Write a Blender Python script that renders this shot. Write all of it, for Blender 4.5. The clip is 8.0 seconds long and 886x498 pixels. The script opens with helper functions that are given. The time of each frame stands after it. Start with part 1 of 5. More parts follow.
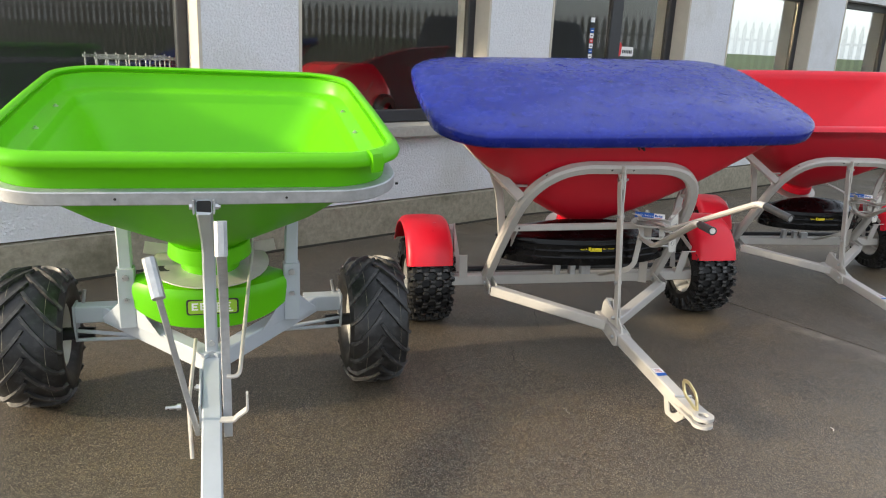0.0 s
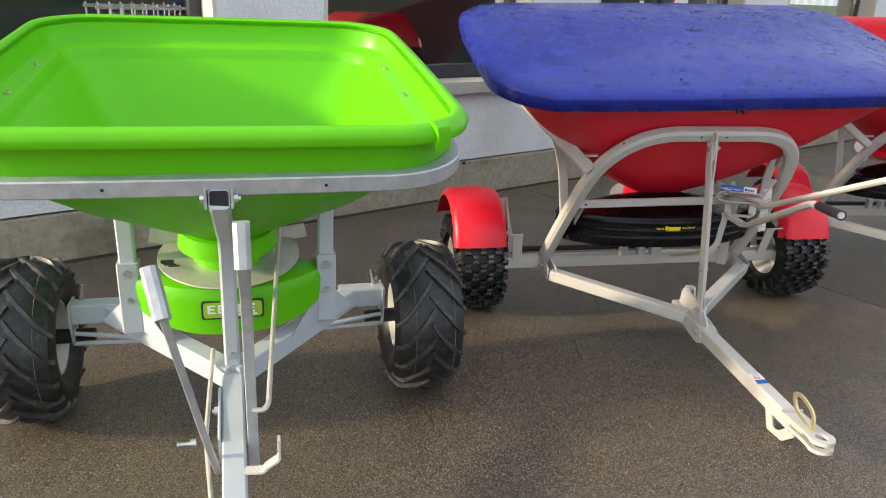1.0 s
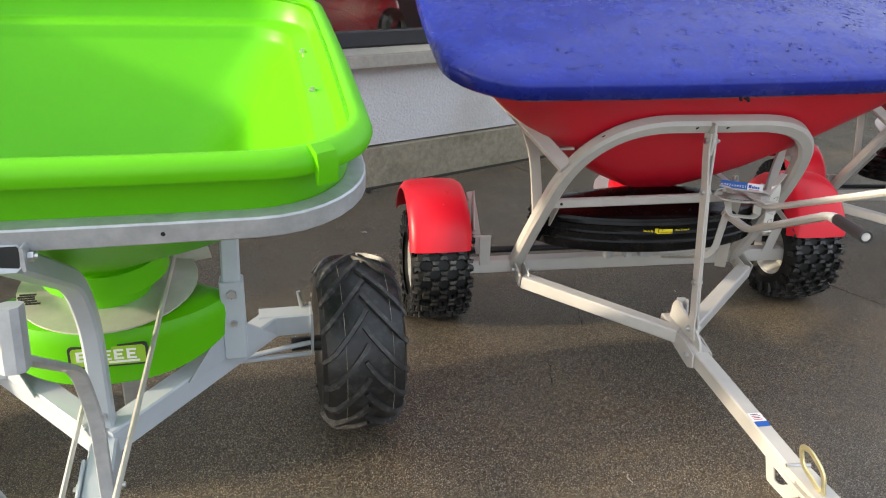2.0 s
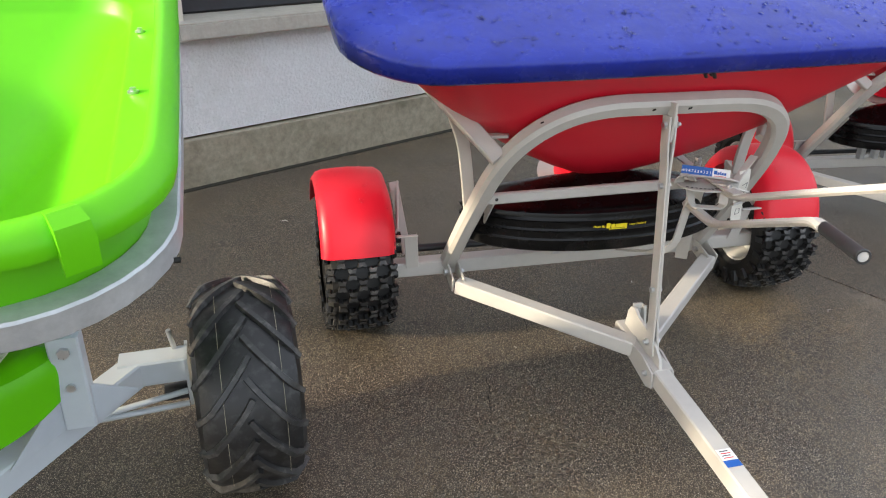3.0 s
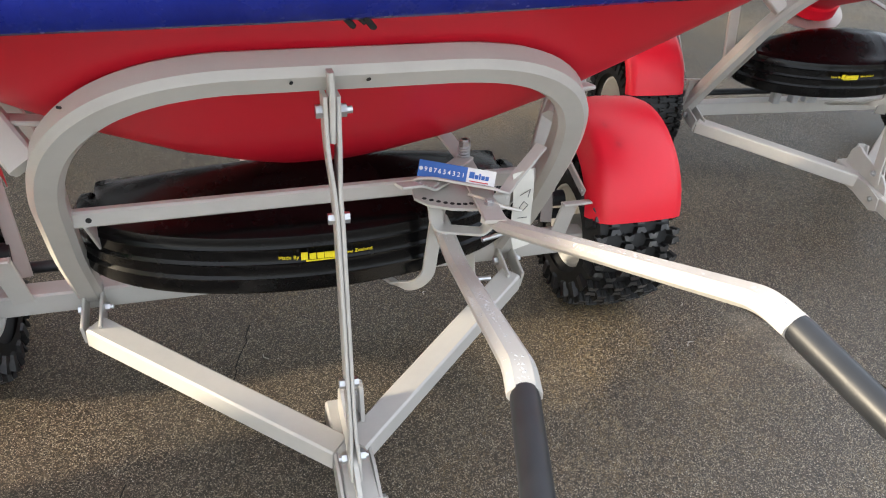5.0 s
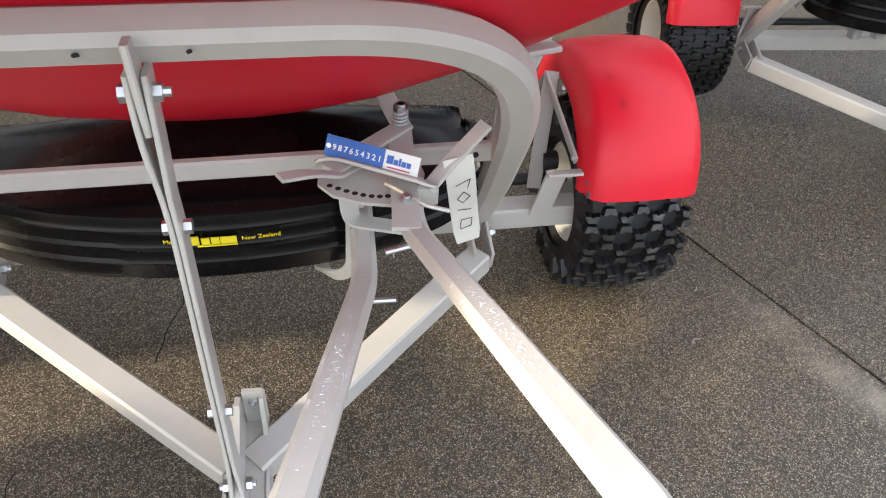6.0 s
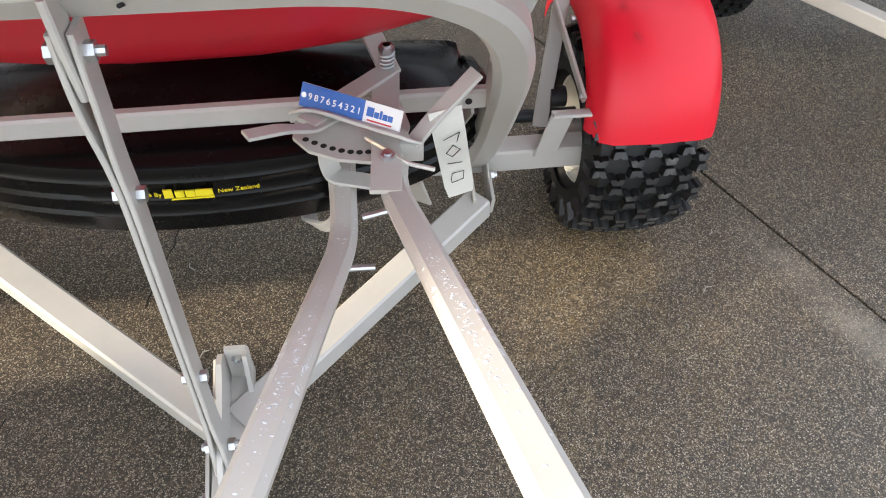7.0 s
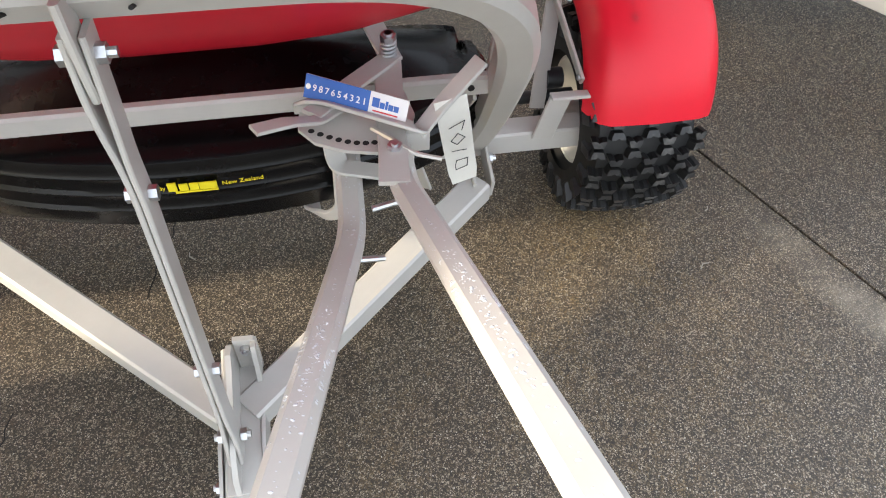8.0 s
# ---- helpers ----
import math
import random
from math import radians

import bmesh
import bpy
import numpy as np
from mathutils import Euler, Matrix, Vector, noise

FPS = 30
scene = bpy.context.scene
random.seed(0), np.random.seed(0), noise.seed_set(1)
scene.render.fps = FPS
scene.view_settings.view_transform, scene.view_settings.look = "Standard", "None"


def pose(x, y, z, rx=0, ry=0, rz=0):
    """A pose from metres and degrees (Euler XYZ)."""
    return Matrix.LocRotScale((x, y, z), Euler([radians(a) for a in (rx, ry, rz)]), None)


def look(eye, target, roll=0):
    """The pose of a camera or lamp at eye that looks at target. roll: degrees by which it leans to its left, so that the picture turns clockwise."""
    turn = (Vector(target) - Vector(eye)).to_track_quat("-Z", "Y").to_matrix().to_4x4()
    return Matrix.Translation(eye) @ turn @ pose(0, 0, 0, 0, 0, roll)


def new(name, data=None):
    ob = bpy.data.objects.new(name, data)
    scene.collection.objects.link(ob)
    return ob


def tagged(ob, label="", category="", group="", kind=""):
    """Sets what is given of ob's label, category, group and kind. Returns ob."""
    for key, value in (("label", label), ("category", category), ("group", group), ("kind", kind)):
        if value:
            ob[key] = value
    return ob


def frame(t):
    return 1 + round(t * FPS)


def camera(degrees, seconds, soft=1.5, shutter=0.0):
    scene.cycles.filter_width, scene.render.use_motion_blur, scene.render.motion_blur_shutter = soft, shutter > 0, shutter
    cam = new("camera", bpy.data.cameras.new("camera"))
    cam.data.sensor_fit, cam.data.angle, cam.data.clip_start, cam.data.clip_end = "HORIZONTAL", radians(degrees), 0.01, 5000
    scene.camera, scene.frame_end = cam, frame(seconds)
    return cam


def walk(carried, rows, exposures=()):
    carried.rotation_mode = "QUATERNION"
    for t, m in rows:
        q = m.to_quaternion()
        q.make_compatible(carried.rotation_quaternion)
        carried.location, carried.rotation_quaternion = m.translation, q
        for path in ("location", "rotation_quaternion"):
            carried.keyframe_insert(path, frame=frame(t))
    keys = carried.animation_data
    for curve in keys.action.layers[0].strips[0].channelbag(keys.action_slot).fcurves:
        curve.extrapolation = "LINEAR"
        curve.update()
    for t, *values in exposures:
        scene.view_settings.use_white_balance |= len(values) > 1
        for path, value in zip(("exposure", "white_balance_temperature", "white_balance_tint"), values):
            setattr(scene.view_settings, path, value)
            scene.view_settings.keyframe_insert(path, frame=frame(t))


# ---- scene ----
cam = camera(61.6, 8.0, soft=1.1)
PATH = [
    (0, (0.414, 0.624, 1.356), (0.202, 2.537, 0.811), 2.8),
    (0.5, (0.273, 0.859, 1.338), (0.036, 2.756, 0.752), 2.8),
    (1, (0.218, 1.074, 1.317), (-0.032, 2.945, 0.655), 2.4),
    (1.5, (0.268, 1.35, 1.342), (0.005, 3.196, 0.619), 2.3),
    (1.7, (0.302, 1.42, 1.347), (0.037, 3.259, 0.606), 2.3),
    (2.8, (0.376, 1.917, 1.349), (0.199, 3.709, 0.478), 1.9),
    (3, (0.404, 1.985, 1.348), (0.258, 3.769, 0.456), 1.8),
    (3.5, (0.571, 2.204, 1.335), (0.502, 3.972, 0.401), 2.0),
    (4, (0.715, 2.376, 1.344), (0.704, 4.137, 0.395), 2.5),
    (4.5, (0.847, 2.663, 1.265), (0.859, 4.402, 0.277), 3.6),
    (4.7, (0.911, 2.788, 1.237), (0.913, 4.494, 0.193), 3.9),
    (5.8, (1.157, 3.237, 1.209), (0.987, 4.719, -0.123), 3.7),
    (6, (1.187, 3.285, 1.198), (1.002, 4.735, -0.167), 3.9),
    (6.5, (1.213, 3.379, 1.196), (1.004, 4.727, -0.268), 3.7),
    (7, (1.215, 3.389, 1.192), (1.01, 4.659, -0.339), 3.0),
    (7.5, (1.202, 3.382, 1.209), (1.022, 4.617, -0.354), 2.9),
    (8, (1.187, 3.392, 1.207), (1.028, 4.618, -0.365), 3.0),
]
walk(cam, [(t, look(eye, target, roll)) for t, eye, target, roll in PATH], [(0.0, 0.86), (1.5, 0.94), (3.0, 1.24), (4.5, 1.36), (6.0, 1.55), (8.0, 1.58)])

# ---- world, sun, exposure ----
SUN_AZ, SUN_EL = 203.0, 17.0          # degrees: the way towards the sun, anticlockwise from +x
world = bpy.data.worlds.new("world")
scene.world = world
world.use_nodes = True
wn = world.node_tree.nodes
sky = wn.new("ShaderNodeTexSky")
sky.sky_type = "NISHITA"
sky.sun_disc = False
sky.sun_elevation = radians(SUN_EL)
sky.sun_rotation = radians(90 - SUN_AZ)
sky.air_density, sky.dust_density, sky.ozone_density = 1.0, 3.0, 1.0
hazy = wn.new("ShaderNodeMixRGB")
hazy.inputs["Fac"].default_value = 0.55
hazy.inputs["Color2"].default_value = (5.5, 5.7, 6.0, 1)
world.node_tree.links.new(sky.outputs[0], hazy.inputs["Color1"])
world.node_tree.links.new(hazy.outputs[0], wn["Background"].inputs["Color"])
wn["Background"].inputs["Strength"].default_value = 0.184
sun_data = bpy.data.lights.new("sun", "SUN")
sun_data.energy, sun_data.angle, sun_data.color = 3.2, radians(4.0), (1.0, 0.85, 0.63)
sun = new("sun", sun_data)
_a, _e = radians(SUN_AZ), radians(SUN_EL)
sun.matrix_world = look((20 * math.cos(_a) * math.cos(_e), 20 * math.sin(_a) * math.cos(_e), 20 * math.sin(_e)), (0, 0, 0))


# ---- materials ----
def material(name, base, rough=0.5, metal=0.0, grain=None, bump=None, second=None, coat=0.0, spec=0.5, rvar=0.09):
    """A node material. grain: (scale, dark factor) of fine variation; second: (scale, colour, amount) of patches; bump: (scale, strength, distance)."""
    m = bpy.data.materials.new(name)
    m.use_nodes = True
    nt = m.node_tree
    b = nt.nodes["Principled BSDF"]
    b.inputs["Roughness"].default_value = rough
    b.inputs["Metallic"].default_value = metal
    b.inputs["Coat Weight"].default_value = coat
    b.inputs["Coat Roughness"].default_value = 0.15
    b.inputs["Specular IOR Level"].default_value = spec
    b.inputs["Base Color"].default_value = (*base, 1)
    co = nt.nodes.new("ShaderNodeTexCoord")
    last = None

    def noise_tex(scale, detail=4.0, rough_=0.55):
        n = nt.nodes.new("ShaderNodeTexNoise")
        n.inputs["Scale"].default_value, n.inputs["Detail"].default_value, n.inputs["Roughness"].default_value = scale, detail, rough_
        nt.links.new(co.outputs["Object"], n.inputs["Vector"])
        return n

    def ramp(src, lo, hi):
        r = nt.nodes.new("ShaderNodeMapRange")
        r.inputs["From Min"].default_value, r.inputs["From Max"].default_value = lo, hi
        nt.links.new(src, r.inputs["Value"])
        return r.outputs["Result"]

    def mix(fac, c1, c2):
        x = nt.nodes.new("ShaderNodeMixRGB")
        if fac is not None:
            nt.links.new(fac, x.inputs["Fac"])
        for sock, c in (("Color1", c1), ("Color2", c2)):
            if isinstance(c, tuple):
                x.inputs[sock].default_value = (*c, 1)
            else:
                nt.links.new(c, x.inputs[sock])
        return x.outputs["Color"]

    if grain:
        n = noise_tex(grain[0], 5.0, 0.65)
        last = mix(ramp(n.outputs["Fac"], 0.3, 0.7), tuple(c * grain[1] for c in base), base)
        rr = nt.nodes.new("ShaderNodeMapRange")
        rr.inputs["To Min"].default_value, rr.inputs["To Max"].default_value = max(rough - rvar, 0.03), min(rough + rvar, 1)
        nt.links.new(n.outputs["Fac"], rr.inputs["Value"])
        nt.links.new(rr.outputs["Result"], b.inputs["Roughness"])
    if second:
        n2 = noise_tex(second[0], 5.0, 0.6)
        f = ramp(n2.outputs["Fac"], 0.5, 0.72)
        mm = nt.nodes.new("ShaderNodeMath")
        mm.operation = "MULTIPLY"
        mm.inputs[1].default_value = second[2]
        nt.links.new(f, mm.inputs[0])
        last = mix(mm.outputs[0], last if last is not None else base, second[1])
    if last is not None:
        nt.links.new(last, b.inputs["Base Color"])
    if bump:
        nb = noise_tex(bump[0], 6.0, 0.6)
        bp = nt.nodes.new("ShaderNodeBump")
        bp.inputs["Strength"].default_value, bp.inputs["Distance"].default_value = bump[1], bump[2]
        nt.links.new(nb.outputs["Fac"], bp.inputs["Height"])
        nt.links.new(bp.outputs["Normal"], b.inputs["Normal"])
    return m


def concrete_material():
    """Damp brown-grey yard concrete with exposed aggregate and darker wet patches."""
    m = bpy.data.materials.new("damp_concrete")
    m.use_nodes = True
    nt = m.node_tree
    b = nt.nodes["Principled BSDF"]
    co = nt.nodes.new("ShaderNodeTexCoord")

    def tex(kind, scale, **kw):
        n = nt.nodes.new(kind)
        n.inputs["Scale"].default_value = scale
        for k, v in kw.items():
            n.inputs[k].default_value = v
        nt.links.new(co.outputs["Object"], n.inputs["Vector"])
        return n

    def ramp(src, lo, hi, a=0.0, c=1.0):
        r = nt.nodes.new("ShaderNodeMapRange")
        for k, v in zip(("From Min", "From Max", "To Min", "To Max"), (lo, hi, a, c)):
            r.inputs[k].default_value = v
        nt.links.new(src, r.inputs["Value"])
        return r.outputs["Result"]

    def mix(fac, c1, c2, mode="MIX"):
        x = nt.nodes.new("ShaderNodeMixRGB")
        x.blend_type = mode
        if isinstance(fac, float):
            x.inputs["Fac"].default_value = fac
        else:
            nt.links.new(fac, x.inputs["Fac"])
        for sock, c in (("Color1", c1), ("Color2", c2)):
            if isinstance(c, tuple):
                x.inputs[sock].default_value = (*c, 1)
            else:
                nt.links.new(c, x.inputs[sock])
        return x.outputs["Color"]

    big = tex("ShaderNodeTexNoise", 1.1, Detail=6.0, Roughness=0.62)
    mid = tex("ShaderNodeTexNoise", 5.0, Detail=8.0, Roughness=0.74)
    soil = tex("ShaderNodeTexNoise", 45.0, Detail=6.0, Roughness=0.75)
    grain = tex("ShaderNodeTexVoronoi", 520.0)
    sand = tex("ShaderNodeTexNoise", 620.0, Detail=2.0, Roughness=0.7)
    dots = tex("ShaderNodeTexVoronoi", 170.0)
    pits = tex("ShaderNodeTexVoronoi", 75.0)
    # broom marks from the laying of the slab
    turn, stretch = nt.nodes.new("ShaderNodeMapping"), nt.nodes.new("ShaderNodeMapping")
    turn.inputs["Rotation"].default_value = (0, 0, radians(-44.7))
    stretch.inputs["Scale"].default_value = (240.0, 11.0, 1.0)
    nt.links.new(co.outputs["Object"], turn.inputs["Vector"])
    nt.links.new(turn.outputs["Vector"], stretch.inputs["Vector"])
    broom = nt.nodes.new("ShaderNodeTexNoise")
    broom.inputs["Scale"].default_value, broom.inputs["Detail"].default_value = 1.0, 3.0
    nt.links.new(stretch.outputs["Vector"], broom.inputs["Vector"])

    def grey_of(n):
        g = nt.nodes.new("ShaderNodeRGBToBW")
        nt.links.new(n.outputs["Color"], g.inputs[0])
        return g.outputs[0]

    def times(a, b_):
        m_ = nt.nodes.new("ShaderNodeMath")
        m_.operation = "MULTIPLY"
        nt.links.new(a, m_.inputs[0])
        nt.links.new(b_, m_.inputs[1])
        return m_.outputs[0]

    col = mix(ramp(big.outputs["Fac"], 0.40, 0.60), (0.134, 0.101, 0.064), (0.29, 0.198, 0.078))
    col = mix(ramp(mid.outputs["Fac"], 0.42, 0.62, 0.0, 0.70), col, (0.094, 0.071, 0.046))
    col = mix(ramp(soil.outputs["Fac"], 0.42, 0.58, 0.0, 0.62), col, (0.045, 0.036, 0.027))
    damp = tex("ShaderNodeTexNoise", 2.3, Detail=6.0, Roughness=0.66)
    col = mix(ramp(damp.outputs["Fac"], 0.46, 0.64, 0.0, 0.55), col, (0.075, 0.058, 0.043))
    col = mix(ramp(broom.outputs["Fac"], 0.46, 0.64, 0.0, 0.50), col, (0.026, 0.022, 0.018))
    stone = grey_of(tex("ShaderNodeTexVoronoi", 290.0))
    col = mix(ramp(stone, 0.30, 0.52, 0.60, 0.0), col, (0.030, 0.024, 0.018))
    col = mix(ramp(stone, 0.64, 0.84, 0.0, 0.42), col, (0.36, 0.30, 0.21))
    speck = grey_of(grain)
    col = mix(ramp(speck, 0.30, 0.62, 0.75, 0.0), col, (0.016, 0.013, 0.011))
    col = mix(ramp(speck, 0.68, 0.84, 0.0, 0.80), col, (0.52, 0.45, 0.34))
    col = mix(ramp(sand.outputs["Fac"], 0.38, 0.58, 0.55, 0.0), col, (0.018, 0.015, 0.012))
    col = mix(times(ramp(dots.outputs["Distance"], 0.12, 0.24, 0.9, 0.0), ramp(grey_of(dots), 0.74, 0.80)), col, (0.70, 0.66, 0.58))
    col = mix(times(ramp(pits.outputs["Distance"], 0.14, 0.30, 0.85, 0.0), ramp(grey_of(pits), 0.80, 0.86)), col, (0.012, 0.010, 0.008))
    # pale lime bloom along the near side of the joint
    axes = nt.nodes.new("ShaderNodeSeparateXYZ")
    nt.links.new(co.outputs["Object"], axes.inputs[0])
    bloom = times(ramp(axes.outputs["Y"], -0.125, -0.065), ramp(axes.outputs["Y"], -0.035, -0.005, 1.0, 0.0))
    bloom = times(bloom, times(ramp(axes.outputs["X"], 0.05, 0.30), ramp(axes.outputs["X"], 0.9, 1.5, 1.0, 0.0)))
    bloom = times(bloom, ramp(mid.outputs["Fac"], 0.38, 0.60, 0.5, 0.10))
    col = mix(bloom, col, (0.42, 0.37, 0.29))
    nt.links.new(col, b.inputs["Base Color"])
    nt.links.new(ramp(damp.outputs["Fac"], 0.42, 0.66, 0.5, 0.36), b.inputs["Roughness"])
    bump = nt.nodes.new("ShaderNodeBump")
    bump.inputs["Strength"].default_value, bump.inputs["Distance"].default_value = 0.85, 0.0022
    nt.links.new(mix(0.35, mix(0.5, sand.outputs["Fac"], grain.outputs["Distance"]), broom.outputs["Fac"]), bump.inputs["Height"])
    nt.links.new(bump.outputs["Normal"], b.inputs["Normal"])
    return m


GREEN = material("green_plastic", (0.105, 0.46, 0.001), 0.40, grain=(3, 0.93), bump=(60, 0.03, 0.002), spec=0.28)
RED = material("red_plastic", (0.66, 0.010, 0.030), 0.42, grain=(3, 0.93), bump=(60, 0.03, 0.002), spec=0.45)
REDF = material("red_fender_plastic", (0.78, 0.010, 0.030), 0.4, grain=(5, 0.95), bump=(90, 0.03, 0.001), spec=0.45)
BLUE = material("blue_wet_plastic", (0.007, 0.018, 0.235), 0.26, grain=(13, 0.72), bump=(14, 0.36, 0.008), second=(4.5, (0.016, 0.034, 0.275), 0.5), spec=0.36, rvar=0.22)
WHITE = material("cream_painted_steel", (0.505, 0.487, 0.456), 0.36, grain=(14, 0.90), bump=(40, 0.06, 0.001), second=(7, (0.47, 0.45, 0.41), 0.35))
GREY = material("light_grey_painted_steel", (0.44, 0.48, 0.52), 0.4, grain=(12, 0.92), bump=(40, 0.05, 0.001))
GALV = material("galvanised_steel", (0.52, 0.54, 0.56), 0.42, 0.5, grain=(25, 0.7), bump=(30, 0.06, 0.001), second=(9, (0.36, 0.38, 0.41), 0.5))
ZINC = material("zinc_plated_steel", (0.62, 0.63, 0.64), 0.3, 0.9, grain=(60, 0.8))
STAINLESS = material("stainless_steel", (0.66, 0.62, 0.57), 0.42, 0.55, grain=(20, 0.85))
GOLD = material("yellow_zinc_steel", (0.66, 0.60, 0.36), 0.32, 0.8, grain=(40, 0.8))
RUBBER = material("black_tyre_rubber", (0.010, 0.010, 0.011), 0.44, grain=(30, 0.6), bump=(80, 0.12, 0.002), second=(34, (0.10, 0.10, 0.10), 0.35))
# near-black rubber: the shade between tread blocks is put into this colour
GAP = material("shade_black_rubber", (0.006, 0.006, 0.006), 0.6, grain=(30, 0.6))
TREAD = material("worn_tread_rubber", (0.032, 0.032, 0.033), 0.42, grain=(45, 0.5), bump=(120, 0.12, 0.002), second=(26, (0.20, 0.195, 0.185), 0.5))
BLACK = material("black_moulded_plastic", (0.0025, 0.0025, 0.003), 0.26, grain=(20, 0.7), bump=(120, 0.03, 0.001), spec=0.24)
GRIP = material("dark_grey_rubber_grip", (0.018, 0.020, 0.024), 0.42, grain=(40, 0.7))
RIMW = material("cream_painted_rim", (0.60, 0.59, 0.55), 0.35, grain=(20, 0.9))
PAPER = material("white_paper_tag", (0.74, 0.72, 0.66), 0.7, grain=(25, 0.9), bump=(60, 0.2, 0.002))
STICKW = material("white_sticker", (0.78, 0.78, 0.78), 0.35)
STICKB = material("blue_sticker", (0.01, 0.10, 0.42), 0.35)
YELLOW = material("yellow_print", (0.80, 0.66, 0.02), 0.4)
INK = material("dark_ink", (0.02, 0.02, 0.025), 0.6)
REDINK = material("red_print", (0.6, 0.02, 0.03), 0.4)
LIME = material("lime_print", (0.28, 0.5, 0.03), 0.4)
HOLE = material("dark_hole", (0.01, 0.01, 0.01), 0.8)
CONCRETE = concrete_material()
PLINTH = material("weathered_plinth_render", (0.37, 0.335, 0.25), 0.8, grain=(30, 0.6), bump=(60, 0.5, 0.005), second=(3.0, (0.10, 0.092, 0.052), 0.85))
STUCCO = material("white_pebble_render", (0.76, 0.77, 0.79), 0.85, grain=(60, 0.86), bump=(70, 1.0, 0.012), second=(1.6, (0.46, 0.45, 0.38), 0.42))
REVEAL = material("cream_painted_reveal", (0.54, 0.50, 0.42), 0.7, grain=(20, 0.92), bump=(60, 0.1, 0.002))
SILL = material("concrete_sill", (0.42, 0.40, 0.35), 0.75, grain=(40, 0.8), bump=(80, 0.3, 0.003), second=(6, (0.2, 0.19, 0.16), 0.4))
FRAME = material("dark_grey_aluminium", (0.028, 0.03, 0.036), 0.4, grain=(30, 0.8))
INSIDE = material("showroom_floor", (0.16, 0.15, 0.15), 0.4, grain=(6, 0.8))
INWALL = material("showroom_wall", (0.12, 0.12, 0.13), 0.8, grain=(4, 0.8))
GRASS = material("grass", (0.06, 0.10, 0.02), 0.9, grain=(8, 0.5), second=(0.3, (0.12, 0.13, 0.04), 0.6))
FENCE = material("dark_painted_palisade", (0.06, 0.065, 0.06), 0.6, 0.0, grain=(10, 0.8))


# ---- mesh helpers ----
def part(name, bm, mat, parent=None, label="", smooth=40):
    """Links a bmesh as one mesh object, under a thing or a part."""
    bmesh.ops.recalc_face_normals(bm, faces=bm.faces)
    me = bpy.data.meshes.new(name)
    bm.to_mesh(me)
    bm.free()
    me.materials.append(mat)
    if smooth:
        me.shade_smooth()
        me.set_sharp_from_angle(angle=radians(smooth))
    ob = new(name, me)
    if parent is not None:
        ob.parent = parent
    if label:
        ob["label"] = label
    return ob


def P(u, v, z):
    """A machine's own place: u to its side, v forwards along the drawbar, z up."""
    return Vector((u, -v, z))


def frame_from(d, up=(0, 0, 1)):
    d = Vector(d).normalized()
    up = Vector(up)
    if abs(d.dot(up)) > 0.98:
        up = Vector((0, 1, 0))
    side = d.cross(up).normalized()
    return side, side.cross(d).normalized(), d


def bar(bm, a, b, w, h, up=(0, 0, 1), bevel=0.004):
    """A rectangular bar from a to b; w: across, h: along up."""
    a, b = Vector(a), Vector(b)
    s, t, d = frame_from(b - a, up)
    c = min(bevel, w * 0.3, h * 0.3)
    prof = [(w / 2 - c, h / 2), (w / 2, h / 2 - c), (w / 2, -h / 2 + c), (w / 2 - c, -h / 2), (-w / 2 + c, -h / 2), (-w / 2, -h / 2 + c), (-w / 2, h / 2 - c), (-w / 2 + c, h / 2)]
    r0 = [bm.verts.new(a + s * x + t * y) for x, y in prof]
    r1 = [bm.verts.new(b + s * x + t * y) for x, y in prof]
    for i in range(8):
        bm.faces.new((r0[i], r0[(i + 1) % 8], r1[(i + 1) % 8], r1[i]))
    bm.faces.new(r0)
    bm.faces.new(r1[::-1])


def sweep(bm, pts, prof, up=(0, 0, 1), closed=False):
    """Sweeps a closed profile of (side, up) pairs along a polyline with mitred joints."""
    pts = [Vector(p) for p in pts]
    n = len(pts)
    rings = []
    for i, p in enumerate(pts):
        if closed:
            d0, d1 = (p - pts[i - 1]).normalized(), (pts[(i + 1) % n] - p).normalized()
        else:
            d0 = (p - pts[i - 1]).normalized() if i else (pts[1] - p).normalized()
            d1 = (pts[i + 1] - p).normalized() if i < n - 1 else d0
        d = (d0 + d1).normalized()
        s = d.cross(Vector(up))
        s = s.normalized() if s.length > 1e-4 else Vector((1, 0, 0))
        t = s.cross(d).normalized()
        k = 1 / max(d.dot(d1), 0.5)
        turn = d1 - d0
        ks = k if abs(turn.dot(s)) > abs(turn.dot(t)) else 1
        kt = k if ks == 1 else 1
        rings.append([bm.verts.new(p + s * x * ks + t * y * kt) for x, y in prof])
    m = len(prof)
    for i in range(n if closed else n - 1):
        a, b = rings[i], rings[(i + 1) % n]
        for j in range(m):
            bm.faces.new((a[j], a[(j + 1) % m], b[(j + 1) % m], b[j]))
    if not closed:
        bm.faces.new(rings[0])
        bm.faces.new(rings[-1][::-1])
    return rings


def circle(r, n=12, squash=1.0):
    return [(r * math.cos(math.tau * i / n), r * squash * math.sin(math.tau * i / n)) for i in range(n)]


def square(w, h, c=0.005):
    w, h = w / 2, h / 2
    return [(w - c, h), (w, h - c), (w, -h + c), (w - c, -h), (-w + c, -h), (-w, -h + c), (-w, h - c), (-w + c, h)]


